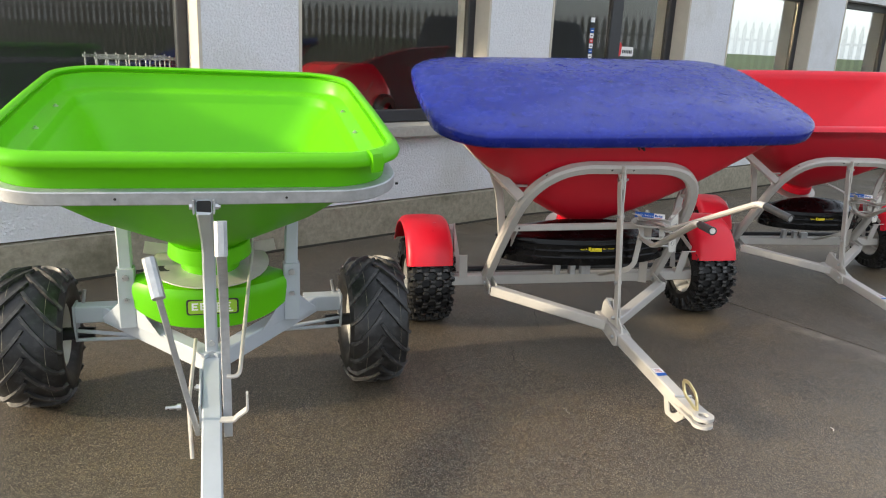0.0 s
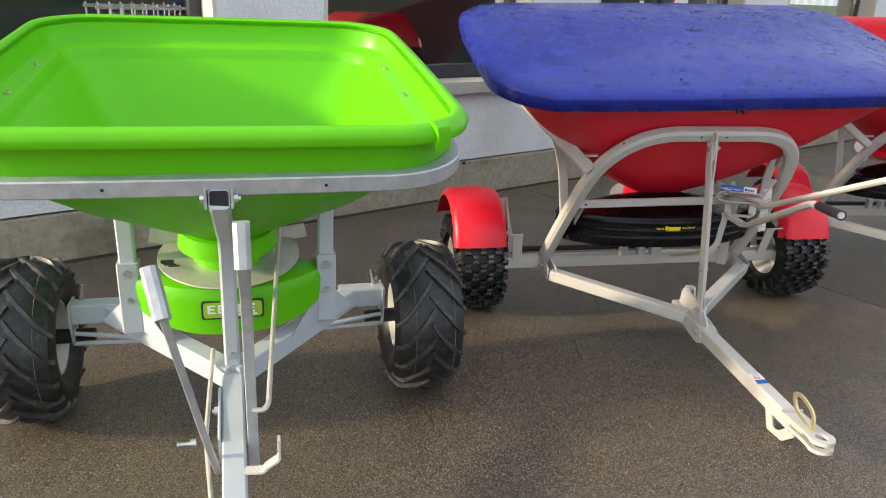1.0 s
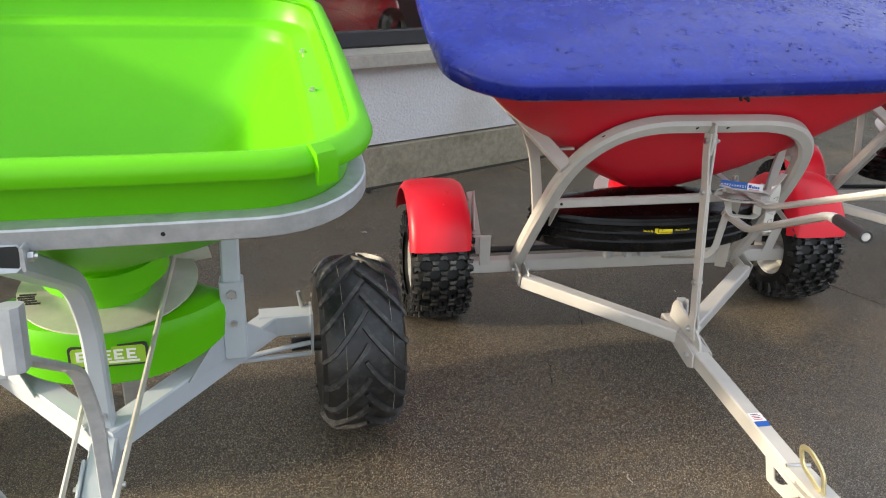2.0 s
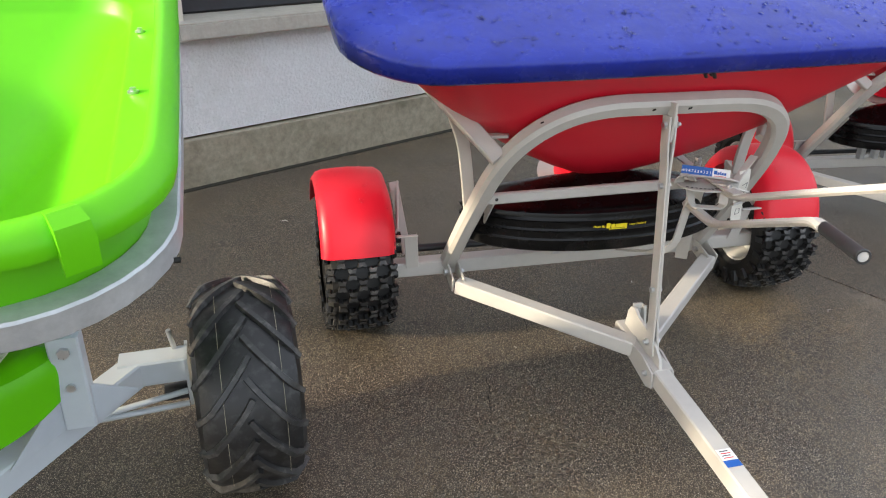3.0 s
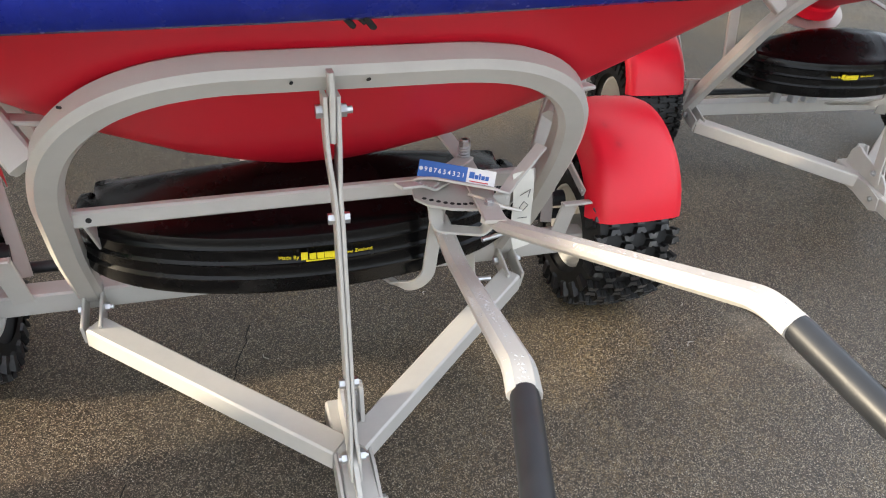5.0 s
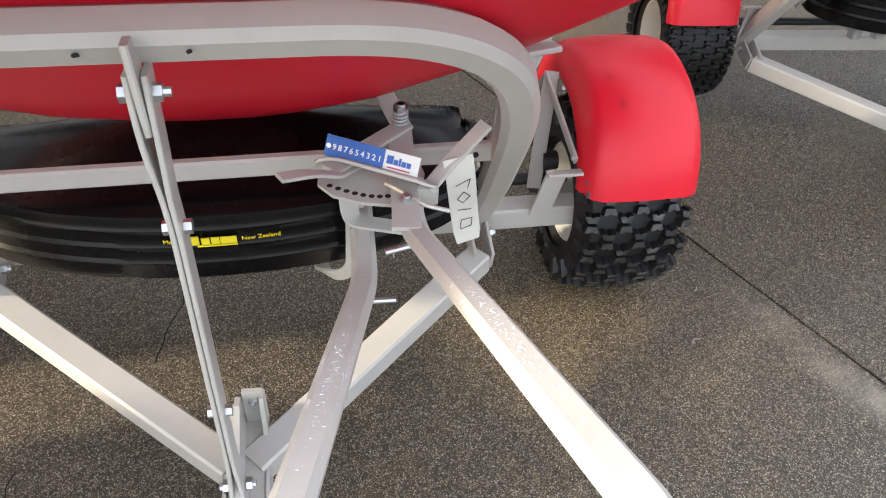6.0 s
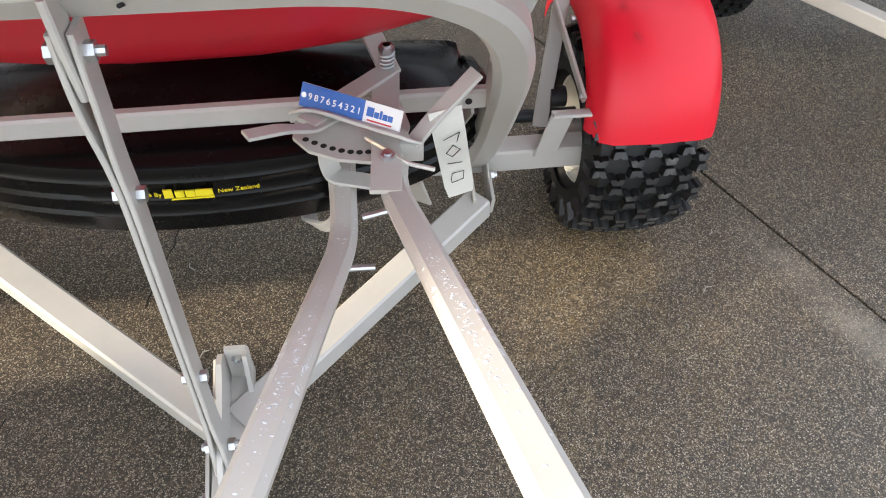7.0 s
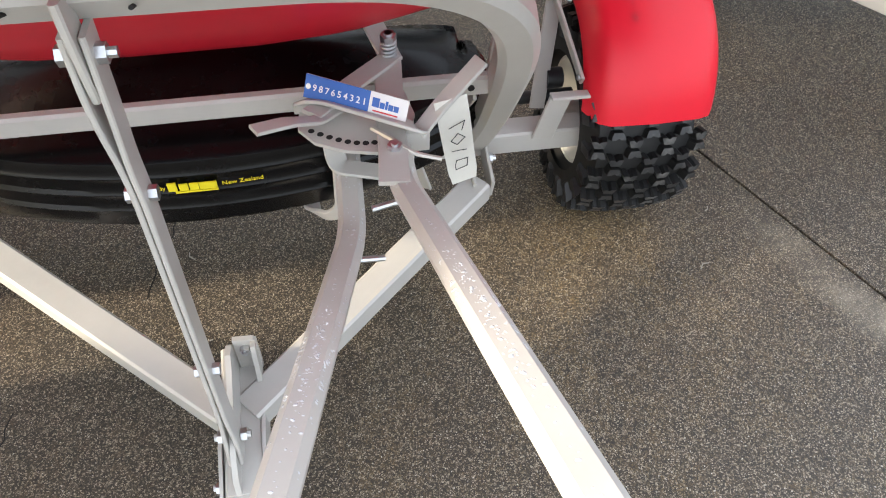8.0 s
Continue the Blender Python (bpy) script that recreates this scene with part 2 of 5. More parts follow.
def bent(pts, radius=0.03, n=5):
    """Rounds the inner corners of a polyline."""
    pts = [Vector(p) for p in pts]
    out = [pts[0]]
    for a, b, c in zip(pts, pts[1:], pts[2:]):
        r = min(radius, (a - b).length * 0.45, (c - b).length * 0.45)
        p0, p1 = b + (a - b).normalized() * r, b + (c - b).normalized() * r
        for k in range(n + 1):
            t = k / n
            out.append(p0 * (1 - t) ** 2 + b * 2 * t * (1 - t) + p1 * t ** 2)
    out.append(pts[-1])
    return out


def rod(bm, a, b, r, n=12):
    sweep(bm, [a, b], circle(r, n), up=(0.3, 0.2, 1))


def bolt(parent, place, axis, r=0.009, length=0.012, shank=0.0):
    """A hexagon head, and the thread that stands out of it."""
    bm = bmesh.new()
    axis = Vector(axis).normalized()
    place = Vector(place)
    sweep(bm, [place, place + axis * length * 0.8, place + axis * length], circle(r, 6), up=(0.31, 0.17, 0.93))
    if shank:
        sweep(bm, [place + axis * length, place + axis * (length + shank)], circle(r * 0.55, 8), up=(0.31, 0.17, 0.93))
    return part("bolt", bm, ZINC, parent, smooth=20)


def loft(bm, rings, cap0=False, cap1=False):
    vs = [[bm.verts.new(p) for p in ring] for ring in rings]
    m = len(vs[0])
    for a, b in zip(vs, vs[1:]):
        for j in range(m):
            bm.faces.new((a[j], a[(j + 1) % m], b[(j + 1) % m], b[j]))
    if cap0:
        bm.faces.new(vs[0][::-1])
    if cap1:
        bm.faces.new(vs[-1])
    return vs


def outline(a, b, r, n=8, bow=0.0):
    """A rounded rectangle, of half sizes a and b and corner radius r, with slightly bowed sides, as (x, y) pairs; 4 * (n + 1) + 16 of them."""
    pts = []
    for cx, cy, a0, (nx, ny) in ((a - r, b - r, 0, (-a + r, b)), (-a + r, b - r, 90, (-a, -b + r)), (-a + r, -b + r, 180, (a - r, -b)), (a - r, -b + r, 270, (a, b - r))):
        for k in range(n + 1):
            t = radians(a0 + 90 * k / n)
            pts.append((cx + r * math.cos(t), cy + r * math.sin(t)))
        x, y = pts[-1]
        for k in (1, 2, 3, 4):
            pts.append((x + (nx - x) * k / 5, y + (ny - y) * k / 5))
    if bow:
        pts = [(x + math.copysign(bow, x) * (1 - (y / b) ** 2) * (abs(x) / a) ** 4, y + math.copysign(bow, y) * (1 - (x / a) ** 2) * (abs(y) / b) ** 4) for x, y in pts]
    return pts


def text_mesh(name, body, size, mat, parent, m, depth=0.0004, label="", bold=0.0):
    cu = bpy.data.curves.new(name, "FONT")
    cu.body, cu.size, cu.extrude, cu.align_x, cu.align_y, cu.offset = body, size, depth, "CENTER", "CENTER", bold
    cu.resolution_u = 3
    tmp = bpy.data.objects.new(name, cu)
    scene.collection.objects.link(tmp)
    me = bpy.data.meshes.new_from_object(tmp.evaluated_get(bpy.context.evaluated_depsgraph_get()))
    bpy.data.objects.remove(tmp)
    bpy.data.curves.remove(cu)
    me.materials.clear()
    me.materials.append(mat)
    me.transform(m)
    ob = new(name, me)
    ob.parent = parent
    if label:
        ob["label"] = label
    return ob


# ---- ground ----
bm = bmesh.new()
bmesh.ops.create_grid(bm, x_segments=1, y_segments=1, size=900)
ground = tagged(part("ground", bm, GRASS, smooth=0), "flat grass field beyond the yard", "ground", kind="structure")
ground.location = (0, 0, -0.12)

JOINT = 0.5 * 0.006
yard = tagged(new("yard"), "damp brown-grey concrete yard in large slabs", "concrete yard", kind="structure")


def slab(x0, x1, y0, y1):
    bm = bmesh.new()
    c = 0.001
    o = [(x0 + JOINT, y0 + JOINT), (x1 - JOINT, y0 + JOINT), (x1 - JOINT, y1 - JOINT), (x0 + JOINT, y1 - JOINT)]
    i = [(x0 + JOINT + c, y0 + JOINT + c), (x1 - JOINT - c, y0 + JOINT + c), (x1 - JOINT - c, y1 - JOINT - c), (x0 + JOINT + c, y1 - JOINT - c)]
    loft(bm, [[Vector((*p, -0.11)) for p in o], [Vector((*p, -0.001)) for p in o], [Vector((*p, 0.0)) for p in i]], False, True)
    return part("slab", bm, CONCRETE, yard, smooth=0)


yard.matrix_world = Matrix.Translation((1.66, 4.682, 0)) @ pose(0, 0, 0, 0, 0, -44.7)
for gx in (-2, -1, 0, 1, 2):
    for gy in (-4, -3, -2, -1, 0, 1):
        slab(gx * 6.0 - 2.6, gx * 6.0 + 3.4, gy * 4.5, gy * 4.5 + 4.5)

# ---- building ----
CORNERS = [(-3.20, 2.95), (-2.99, 3.16), (-2.78, 3.37), (-1.221, 4.948), (0.293, 6.494), (1.978, 7.909), (3.533, 9.437), (5.06, 10.95), (6.58, 12.43), (8.10, 13.88)]   # where the bays meet
CORNERS = [Vector((x, y, 0)) for x, y in CORNERS]
SILL_Z, WALL_T = 0.722, 0.42


def facet(a, b):
    """The frame of one straight bay: x along, -y outwards; and its length."""
    d = b - a
    return Matrix.Translation(a) @ pose(0, 0, 0, 0, 0, math.degrees(math.atan2(d.y, d.x))), d.length


def wall_box(bm, m, x0, x1, y0, y1, z0, z1):
    q = [m @ Vector((x, y, z)) for z in (z0, z1) for x, y in ((x0, y0), (x1, y0), (x1, y1), (x0, y1))]
    v = [bm.verts.new(p) for p in q]
    for f in ((0, 1, 2, 3), (7, 6, 5, 4), (0, 4, 5, 1), (1, 5, 6, 2), (2, 6, 7, 3), (3, 7, 4, 0)):
        bm.faces.new([v[k] for k in f])


def polyline_offset(pts, o):
    """The wall's line moved outwards by o (negative: inwards), mitred."""
    out = []
    for i, p in enumerate(pts):
        d0 = (p - pts[i - 1]).normalized() if i else (pts[1] - p).normalized()
        d1 = (pts[i + 1] - p).normalized() if i < len(pts) - 1 else d0
        n0, n1 = Vector((d0.y, -d0.x, 0)), Vector((d1.y, -d1.x, 0))
        n = (n0 + n1).normalized()
        out.append(p + n * (o / n.dot(n0)))
    return out


def wall_band(bm, pts, o0, o1, z0, z1, top_slope=0.0):
    """A band of wall that follows the building's line, between two offsets and two heights."""
    A, B = polyline_offset(pts, o0), polyline_offset(pts, o1)
    rows = []
    for p, q in zip(A, B):
        rows.append([bm.verts.new((p.x, p.y, z0)), bm.verts.new((p.x, p.y, z1 - top_slope)), bm.verts.new((q.x, q.y, z1)), bm.verts.new((q.x, q.y, z0))])
    for r, s_ in zip(rows, rows[1:]):
        for k in range(4):
            bm.faces.new((r[k], r[(k + 1) % 4], s_[(k + 1) % 4], s_[k]))
    bm.faces.new(rows[0])
    bm.faces.new(rows[-1][::-1])


bm = bmesh.new()
wall_band(bm, CORNERS, 0.0, -WALL_T, -0.1, 0.245, 0.012)
plinth = tagged(part("plinth", bm, PLINTH, smooth=0), "weathered grey rendered plinth at the foot of the wall", "plinth", kind="structure")
bm = bmesh.new()
wall_band(bm, CORNERS, -0.035, -WALL_T, 0.245, SILL_Z - 0.035)
tagged(part("wall_below_windows", bm, STUCCO, smooth=0), "white pebble-rendered wall below the windows", "wall", kind="structure")
bm = bmesh.new()
wall_band(bm, CORNERS, -0.035, -WALL_T, 1.97, 3.6)
tagged(part("wall_above_windows", bm, STUCCO, smooth=0), "white rendered wall above the windows", "wall", kind="structure")
bm = bmesh.new()
wall_band(bm, CORNERS, 0.1, -7.0, 3.6, 3.75)
roof = tagged(part("roof", bm, FRAME, smooth=0), "flat roof over the showroom", "roof", kind="structure")
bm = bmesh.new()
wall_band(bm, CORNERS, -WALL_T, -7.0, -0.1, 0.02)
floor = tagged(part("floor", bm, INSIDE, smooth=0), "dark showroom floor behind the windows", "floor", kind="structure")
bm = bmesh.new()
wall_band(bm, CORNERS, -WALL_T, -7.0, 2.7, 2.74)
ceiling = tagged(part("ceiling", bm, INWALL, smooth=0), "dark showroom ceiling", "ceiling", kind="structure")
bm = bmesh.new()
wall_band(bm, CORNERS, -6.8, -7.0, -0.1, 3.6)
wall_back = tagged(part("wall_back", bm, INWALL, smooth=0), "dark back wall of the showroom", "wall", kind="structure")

# piers at the corners, with painted reveals
PIER = 0.308
for i in range(2, len(CORNERS) - 1):
    a, b, c = CORNERS[i - 1:i + 2]
    half = [b + (a - b).normalized() * (PIER if i > 2 else (CORNERS[0] - b).length - 0.01), b, b + (c - b).normalized() * (PIER - 0.01)]
    bm = bmesh.new()
    wall_band(bm, half, -0.035, -WALL_T, SILL_Z - 0.035, 1.97)
    pier = tagged(part("wall_pier", bm, STUCCO, smooth=0), "white pebble-rendered pier between showroom windows", "wall pier", kind="structure")
    for end, nxt, s_ in ((half[0], a, 1), (half[2], c, -1)):
        d = (nxt - end).normalized()
        bm = bmesh.new()
        wall_band(bm, [end, end + d * 0.02] if s_ < 0 else [end + d * 0.02, end], -0.03, -0.24, SILL_Z + 0.03, 1.97)
        part("reveal", bm, REVEAL, pier, "cream painted window reveal", smooth=0)

glass = bpy.data.materials.new("window_glass")
glass.use_nodes = True
g = glass.node_tree.nodes["Principled BSDF"]
g.inputs["Base Color"].default_value = (0.72, 0.78, 0.78, 1)
g.inputs["Transmission Weight"].default_value, g.inputs["Roughness"].default_value, g.inputs["IOR"].default_value = 1.0, 0.0, 1.52
g.inputs["Specular IOR Level"].default_value = 0.5


def window(i, mullion=False):
    m, length = facet(CORNERS[i], CORNERS[i + 1])
    x0, x1 = PIER + 0.012, length - PIER - 0.012
    win = tagged(new("window_%d" % i), "dark-framed showroom window with reflecting glass", "window", kind="structure")
    win.matrix_world = m
    I = Matrix.Identity(4)
    y0, y1 = 0.185, 0.245
    z0 = SILL_Z + 0.045
    f = 0.07
    bars = [(x0, x0 + f * 0.5, z0, 1.97), (x1 - f, x1, z0, 1.97), (x0 + f * 0.5, x1 - f, z0, z0 + 0.085), (x0 + f * 0.5, x1 - f, 1.9, 1.97)]
    if mullion:
        xm = (x0 + x1) / 2 + 0.06
        bars.append((xm - 0.065, xm + 0.065, z0 + 0.085, 1.9))
    for q in bars:
        bm = bmesh.new()
        wall_box(bm, I, q[0], q[1], y0, y1, q[2], q[3])
        bmesh.ops.bevel(bm, geom=bm.edges[:], offset=0.006, segments=1, affect="EDGES")
        part("window_frame", bm, FRAME, win, smooth=0)
    spans = [(x0 + f * 0.5, x1 - f)] if not mullion else [(x0 + f * 0.5, xm - 0.065), (xm + 0.065, x1 - f)]
    for s0, s1 in spans:
        bm = bmesh.new()
        wall_box(bm, I, s0, s1, 0.21, 0.216, z0 + 0.085, 1.9)
        pane = part("pane", bm, glass, win, smooth=0)
        pane.visible_shadow = False
    bm = bmesh.new()
    wall_box(bm, I, x0 - 0.06, x1 + 0.06, -0.045, 0.2, SILL_Z - 0.035, SILL_Z + 0.04)
    bmesh.ops.bevel(bm, geom=bm.edges[:], offset=0.008, segments=2, affect="EDGES")
    part("window_sill", bm, SILL, win, "grey concrete sill", smooth=30)
    return win


for i in range(2, 8):
    window(i, mullion=(i == 4))


# ---- wheels ----
def revolve(bm, prof, n=48):
    """Turns a profile of (x, radius) pairs about the x axis."""
    rings = [[Vector((x, r * math.cos(math.tau * k / n), r * math.sin(math.tau * k / n))) for x, r in prof] for k in range(n)]
    vs = [[bm.verts.new(p) for p in ring] for ring in rings]
    for k in range(n):
        a, b = vs[k], vs[(k + 1) % n]
        for j in range(len(prof) - 1):
            bm.faces.new((a[j], a[j + 1], b[j + 1], b[j]))


def lug(bm, pts, up, h, w):
    """A tread bar along a few points on the tyre's face, h proud."""
    base, top = [], []
    n = len(pts)
    for k, (p, q) in enumerate(zip(pts, up)):
        d = (pts[min(k + 1, n - 1)] - pts[max(k - 1, 0)]).normalized()
        s = d.cross(q).normalized()
        base.append((p - q * 0.004 - s * w * 0.62, p - q * 0.004 + s * w * 0.62))
        top.append((p + q * h - s * w * 0.42, p + q * h + s * w * 0.42))
    rings = [[b0, b1, t1, t0] for (b0, b1), (t0, t1) in zip(base, top)]
    loft(bm, rings, True, True)


def tyre_face(x, R, half, crown):
    """The radius of the tread at x across, and the slope there."""
    k = abs(x) / half
    return R - crown * k ** 2.6


def rim_part(parent, r, half, mat, side):
    bm = bmesh.new()
    prof = [(-half, r + 0.008), (-half, r - 0.004), (-half + 0.012, r - 0.012), (-half * 0.4, r - 0.03), (half * 0.4, r - 0.03), (half - 0.012, r - 0.012), (half, r - 0.004), (half, r + 0.008)]
    revolve(bm, prof, 40)
    return part("rim", bm, mat, parent)


def disc_part(parent, r, x, mat, side):
    bm = bmesh.new()
    revolve(bm, [(x, 0.001), (x + side * 0.012, 0.03), (x + side * 0.012, 0.05), (x, 0.06), (x, r - 0.028)], 40)
    return part("wheel_disc", bm, mat, parent)


def dark_sides(me):
    """Only the worn top of a tread block is grey; its flanks carry painted groove shade."""
    me.materials.append(GAP)
    top = max(me.polygons, key=lambda f: len(f.vertices))
    for f in me.polygons:
        f.material_index = 0 if f == top or f.index == top.index else 1


def knobby_wheel(parent, x, y, z, R, W, side, small=False):
    w = new("wheel")
    w.parent = parent
    w.location = (x, y, z)
    half = W / 2
    bm = bmesh.new()
    r0, Rb = 0.104, R - 0.013
    prof = [(-half * 0.80, r0), (-half * 0.97, r0 + 0.03), (-half, Rb - 0.075), (-half * 0.97, Rb - 0.035), (-half * 0.85, Rb - 0.012), (-half * 0.45, Rb - 0.003), (0, Rb), (half * 0.45, Rb - 0.003), (half * 0.85, Rb - 0.012), (half * 0.97, Rb - 0.035), (half, Rb - 0.075), (half * 0.97, r0 + 0.03), (half * 0.80, r0)]
    revolve(bm, prof, 48)
    rows = 18 if not small else 32
    cols = (-0.87, -0.58, -0.29, 0.0, 0.29, 0.58, 0.87) if not small else (-0.86, -0.52, -0.17, 0.17, 0.52, 0.86)
    lx, lt, hgt = (0.029, 0.035, 0.017) if not small else (0.028, 0.022, 0.010)

    def knob(out, th, c, sgn):
        cx = c * half
        rr = tyre_face(cx, Rb, half, 0.014)
        up = Vector((0.35 * c * abs(c), math.cos(th), math.sin(th))).normalized()
        tang = Vector((0, -math.sin(th), math.cos(th)))
        sx = tang.cross(up).normalized()
        o = Vector((cx, rr * math.cos(th), rr * math.sin(th))) + tang * sgn * lt * 0.27
        q = [(-0.5, -0.25), (-0.18, -0.25), (0.0, -0.13), (0.18, -0.25), (0.5, -0.25), (0.47, -0.10), (0.33, 0.2), (-0.33, 0.2), (-0.47, -0.10)]
        q = q if sgn < 0 else [(-a, -b_) for a, b_ in q]
        loft(out, [[o + sx * a * lx + tang * b_ * lt - up * 0.006 for a, b_ in q], [o + sx * a * lx * 0.9 + tang * b_ * lt * 0.86 + up * hgt for a, b_ in q]], False, True)

    def shoulder(out, th, sd):
        up = Vector((sd * 0.9, 0.45 * math.cos(th), 0.45 * math.sin(th))).normalized()
        rad = Vector((0, math.cos(th), math.sin(th)))
        ctr = Vector((sd * half * 0.965, 0, 0)) + rad * (Rb - 0.03)
        lug(out, [ctr - rad * 0.022, ctr + rad * 0.016], [up, up], 0.009, 0.022)

    if small:
        for k in range(rows):
            for ci, c in enumerate(cols):
                for sgn in (-1, 1):
                    knob(bm, math.tau * (k + 0.5 * (ci % 2)) / rows, c, sgn)
            for sd in (-1, 1):
                shoulder(bm, math.tau * (k + 0.25) / rows, sd)
    else:
        for ci, c in enumerate(cols):
            for sgn in (-1, 1):
                kb = bmesh.new()
                knob(kb, 0.0, c, sgn)
                first = part("tread_block", kb, TREAD, w, smooth=28)
                dark_sides(first.data)
                for k in range(rows):
                    o = first if k == 0 else new("tread_block", first.data)
                    o.parent = w
                    o.matrix_local = pose(0, 0, 0, 360 * (k + 0.5 * (ci % 2)) / rows)
        for sd in (-1, 1):
            kb = bmesh.new()
            shoulder(kb, 0.0, sd)
            first = part("shoulder_block", kb, RUBBER, w, smooth=28)
            for k in range(rows):
                o = first if k == 0 else new("shoulder_block", first.data)
                o.parent = w
                o.matrix_local = pose(0, 0, 0, 360 * (k + 0.25) / rows)
    part("tyre", bm, GAP, w, "black knobbly all-terrain tyre", smooth=28)
    rim_part(w, r0, half * 0.82, RIMW, side)
    disc_part(w, r0, -side * half * 0.25, RIMW, -side)
    for k in range(4):
        th = math.tau * (k + 0.5) / 4
        bolt(w, Vector((-side * half * 0.25 - side * 0.002, 0.04 * math.cos(th), 0.04 * math.sin(th))), (-side, 0, 0), 0.009, 0.014)
    bm = bmesh.new()
    sweep(bm, [(-side * half * 0.2, 0, 0), (-side * half * 1.05, 0, 0)], circle(0.028, 16), up=(0, 0, 1))
    part("hub", bm, RIMW, w)
    return w


def flotation_wheel(parent, x, y, z, R, W, side):
    w = new("wheel")
    w.parent = parent
    w.location = (x, y, z)
    half = W / 2
    r0, Rb = 0.115, R - 0.011
    bm = bmesh.new()
    prof = [(-half * 0.72, r0), (-half * 0.93, r0 + 0.025), (-half, r0 + 0.07), (-half * 0.985, Rb - 0.055), (-half * 0.9, Rb - 0.026), (-half * 0.7, Rb - 0.012), (-half * 0.35, Rb - 0.003), (0, Rb), (half * 0.35, Rb - 0.003), (half * 0.7, Rb - 0.012), (half * 0.9, Rb - 0.026), (half * 0.985, Rb - 0.055), (half, r0 + 0.07), (half * 0.93, r0 + 0.025), (half * 0.72, r0)]
    revolve(bm, prof, 56)
    N = 17
    for sd in (-1, 1):
        lb = bmesh.new()
        pts, ups = [], []
        for q in range(9):
            f = q / 8
            cx = sd * half * (-0.04 + 1.0 * f)
            th = 0.58 * f ** 0.9
            k = abs(cx) / half
            rr = Rb - 0.003 * k - 0.012 * k ** 2 - 0.036 * max(k - 0.75, 0) / 0.25
            pts.append(Vector((cx, -rr * math.sin(th), rr * math.cos(th))))
            ups.append(Vector((sd * (0.25 * f + 0.7 * max(f - 0.8, 0) / 0.2), -math.sin(th), math.cos(th))).normalized())
        lug(lb, pts, ups, 0.0105, 0.013)
        first = part("tread_lug", lb, TREAD, w, smooth=35)
        for k in range(N):
            o = first if k == 0 else new("tread_lug", first.data)
            o.parent = w
            o.matrix_local = pose(0, 0, 0, 360 * (k + (0.5 if sd > 0 else 0.0)) / N)
    part("tyre", bm, RUBBER, w, "black low-pressure tyre with chevron lugs", smooth=35)
    for xo in (-0.055, 0.07):
        bm = bmesh.new()
        rr = Rb - 0.012 * (abs(xo) / half) ** 2
        for k in range(72):
            t0, t1 = math.tau * k / 72, math.tau * (k + 1) / 72
            vs = [bm.verts.new((xo + dx, (rr + 0.0012) * math.cos(t), (rr + 0.0012) * math.sin(t))) for t, dx in ((t0, -0.0005), (t0, 0.0005), (t1, 0.0005), (t1, -0.0005))]
            bm.faces.new(vs)
        part("moulding_line", bm, PLINTH, w, "thin pale moulding line round the tread")
    rim_part(w, r0, half * 0.74, RIMW, side)
    disc_part(w, r0, -side * half * 0.2, RIMW, -side)
    bm = bmesh.new()
    sweep(bm, [(-side * half * 0.2, 0, 0), (-side * half * 1.2, 0, 0)], circle(0.022, 16), up=(0, 0, 1))
    part("hub", bm, GRIP, w)
    return w


# ---- red spreader ----
TILT = 16.0


def fender(parent, x0, x1, mat_bracket, cy, cz, R, side):
    """A moulded mudguard over one wheel, from low at the front to low at the back, with rolled edges."""
    bm = bmesh.new()
    rows = []
    cols = [0, 0.06, 0.15, 0.5, 0.85, 0.94, 1.0]
    drop = [0.058, 0.014, 0.001, -0.004, 0.0, 0.007, 0.026]
    for th in range(10, 163, 8):
        t = radians(180 - th)            # from the front, over the top, to the back
        ring = []
        for c, dr in zip(cols, drop):
            r = R - dr
            ring.append(Vector((x0 + (x1 - x0) * c, cy + r * math.cos(t), cz + r * math.sin(t) * 1.0)))
        inner = [p - Vector((0, math.cos(t), math.sin(t))) * 0.006 for p in reversed(ring)]
        rows.append(ring + inner)
    loft(bm, rows, True, True)
    return part("mudguard", bm, REDF, parent, "glossy red moulded plastic mudguard", smooth=50)


def hopper_rings(HM, spec):
    """Rings of a hopper from (half width, half depth, corner radius, height, bow) in the hopper's own frame."""
    return [[HM @ Vector((x, y, h)) for x, y in outline(a, b, r, 8, bow)] for a, b, r, h, bow in spec]


NECK = P(-0.040, 0.028, -0.016)        # the hopper's mouth lies ahead of its rim's middle


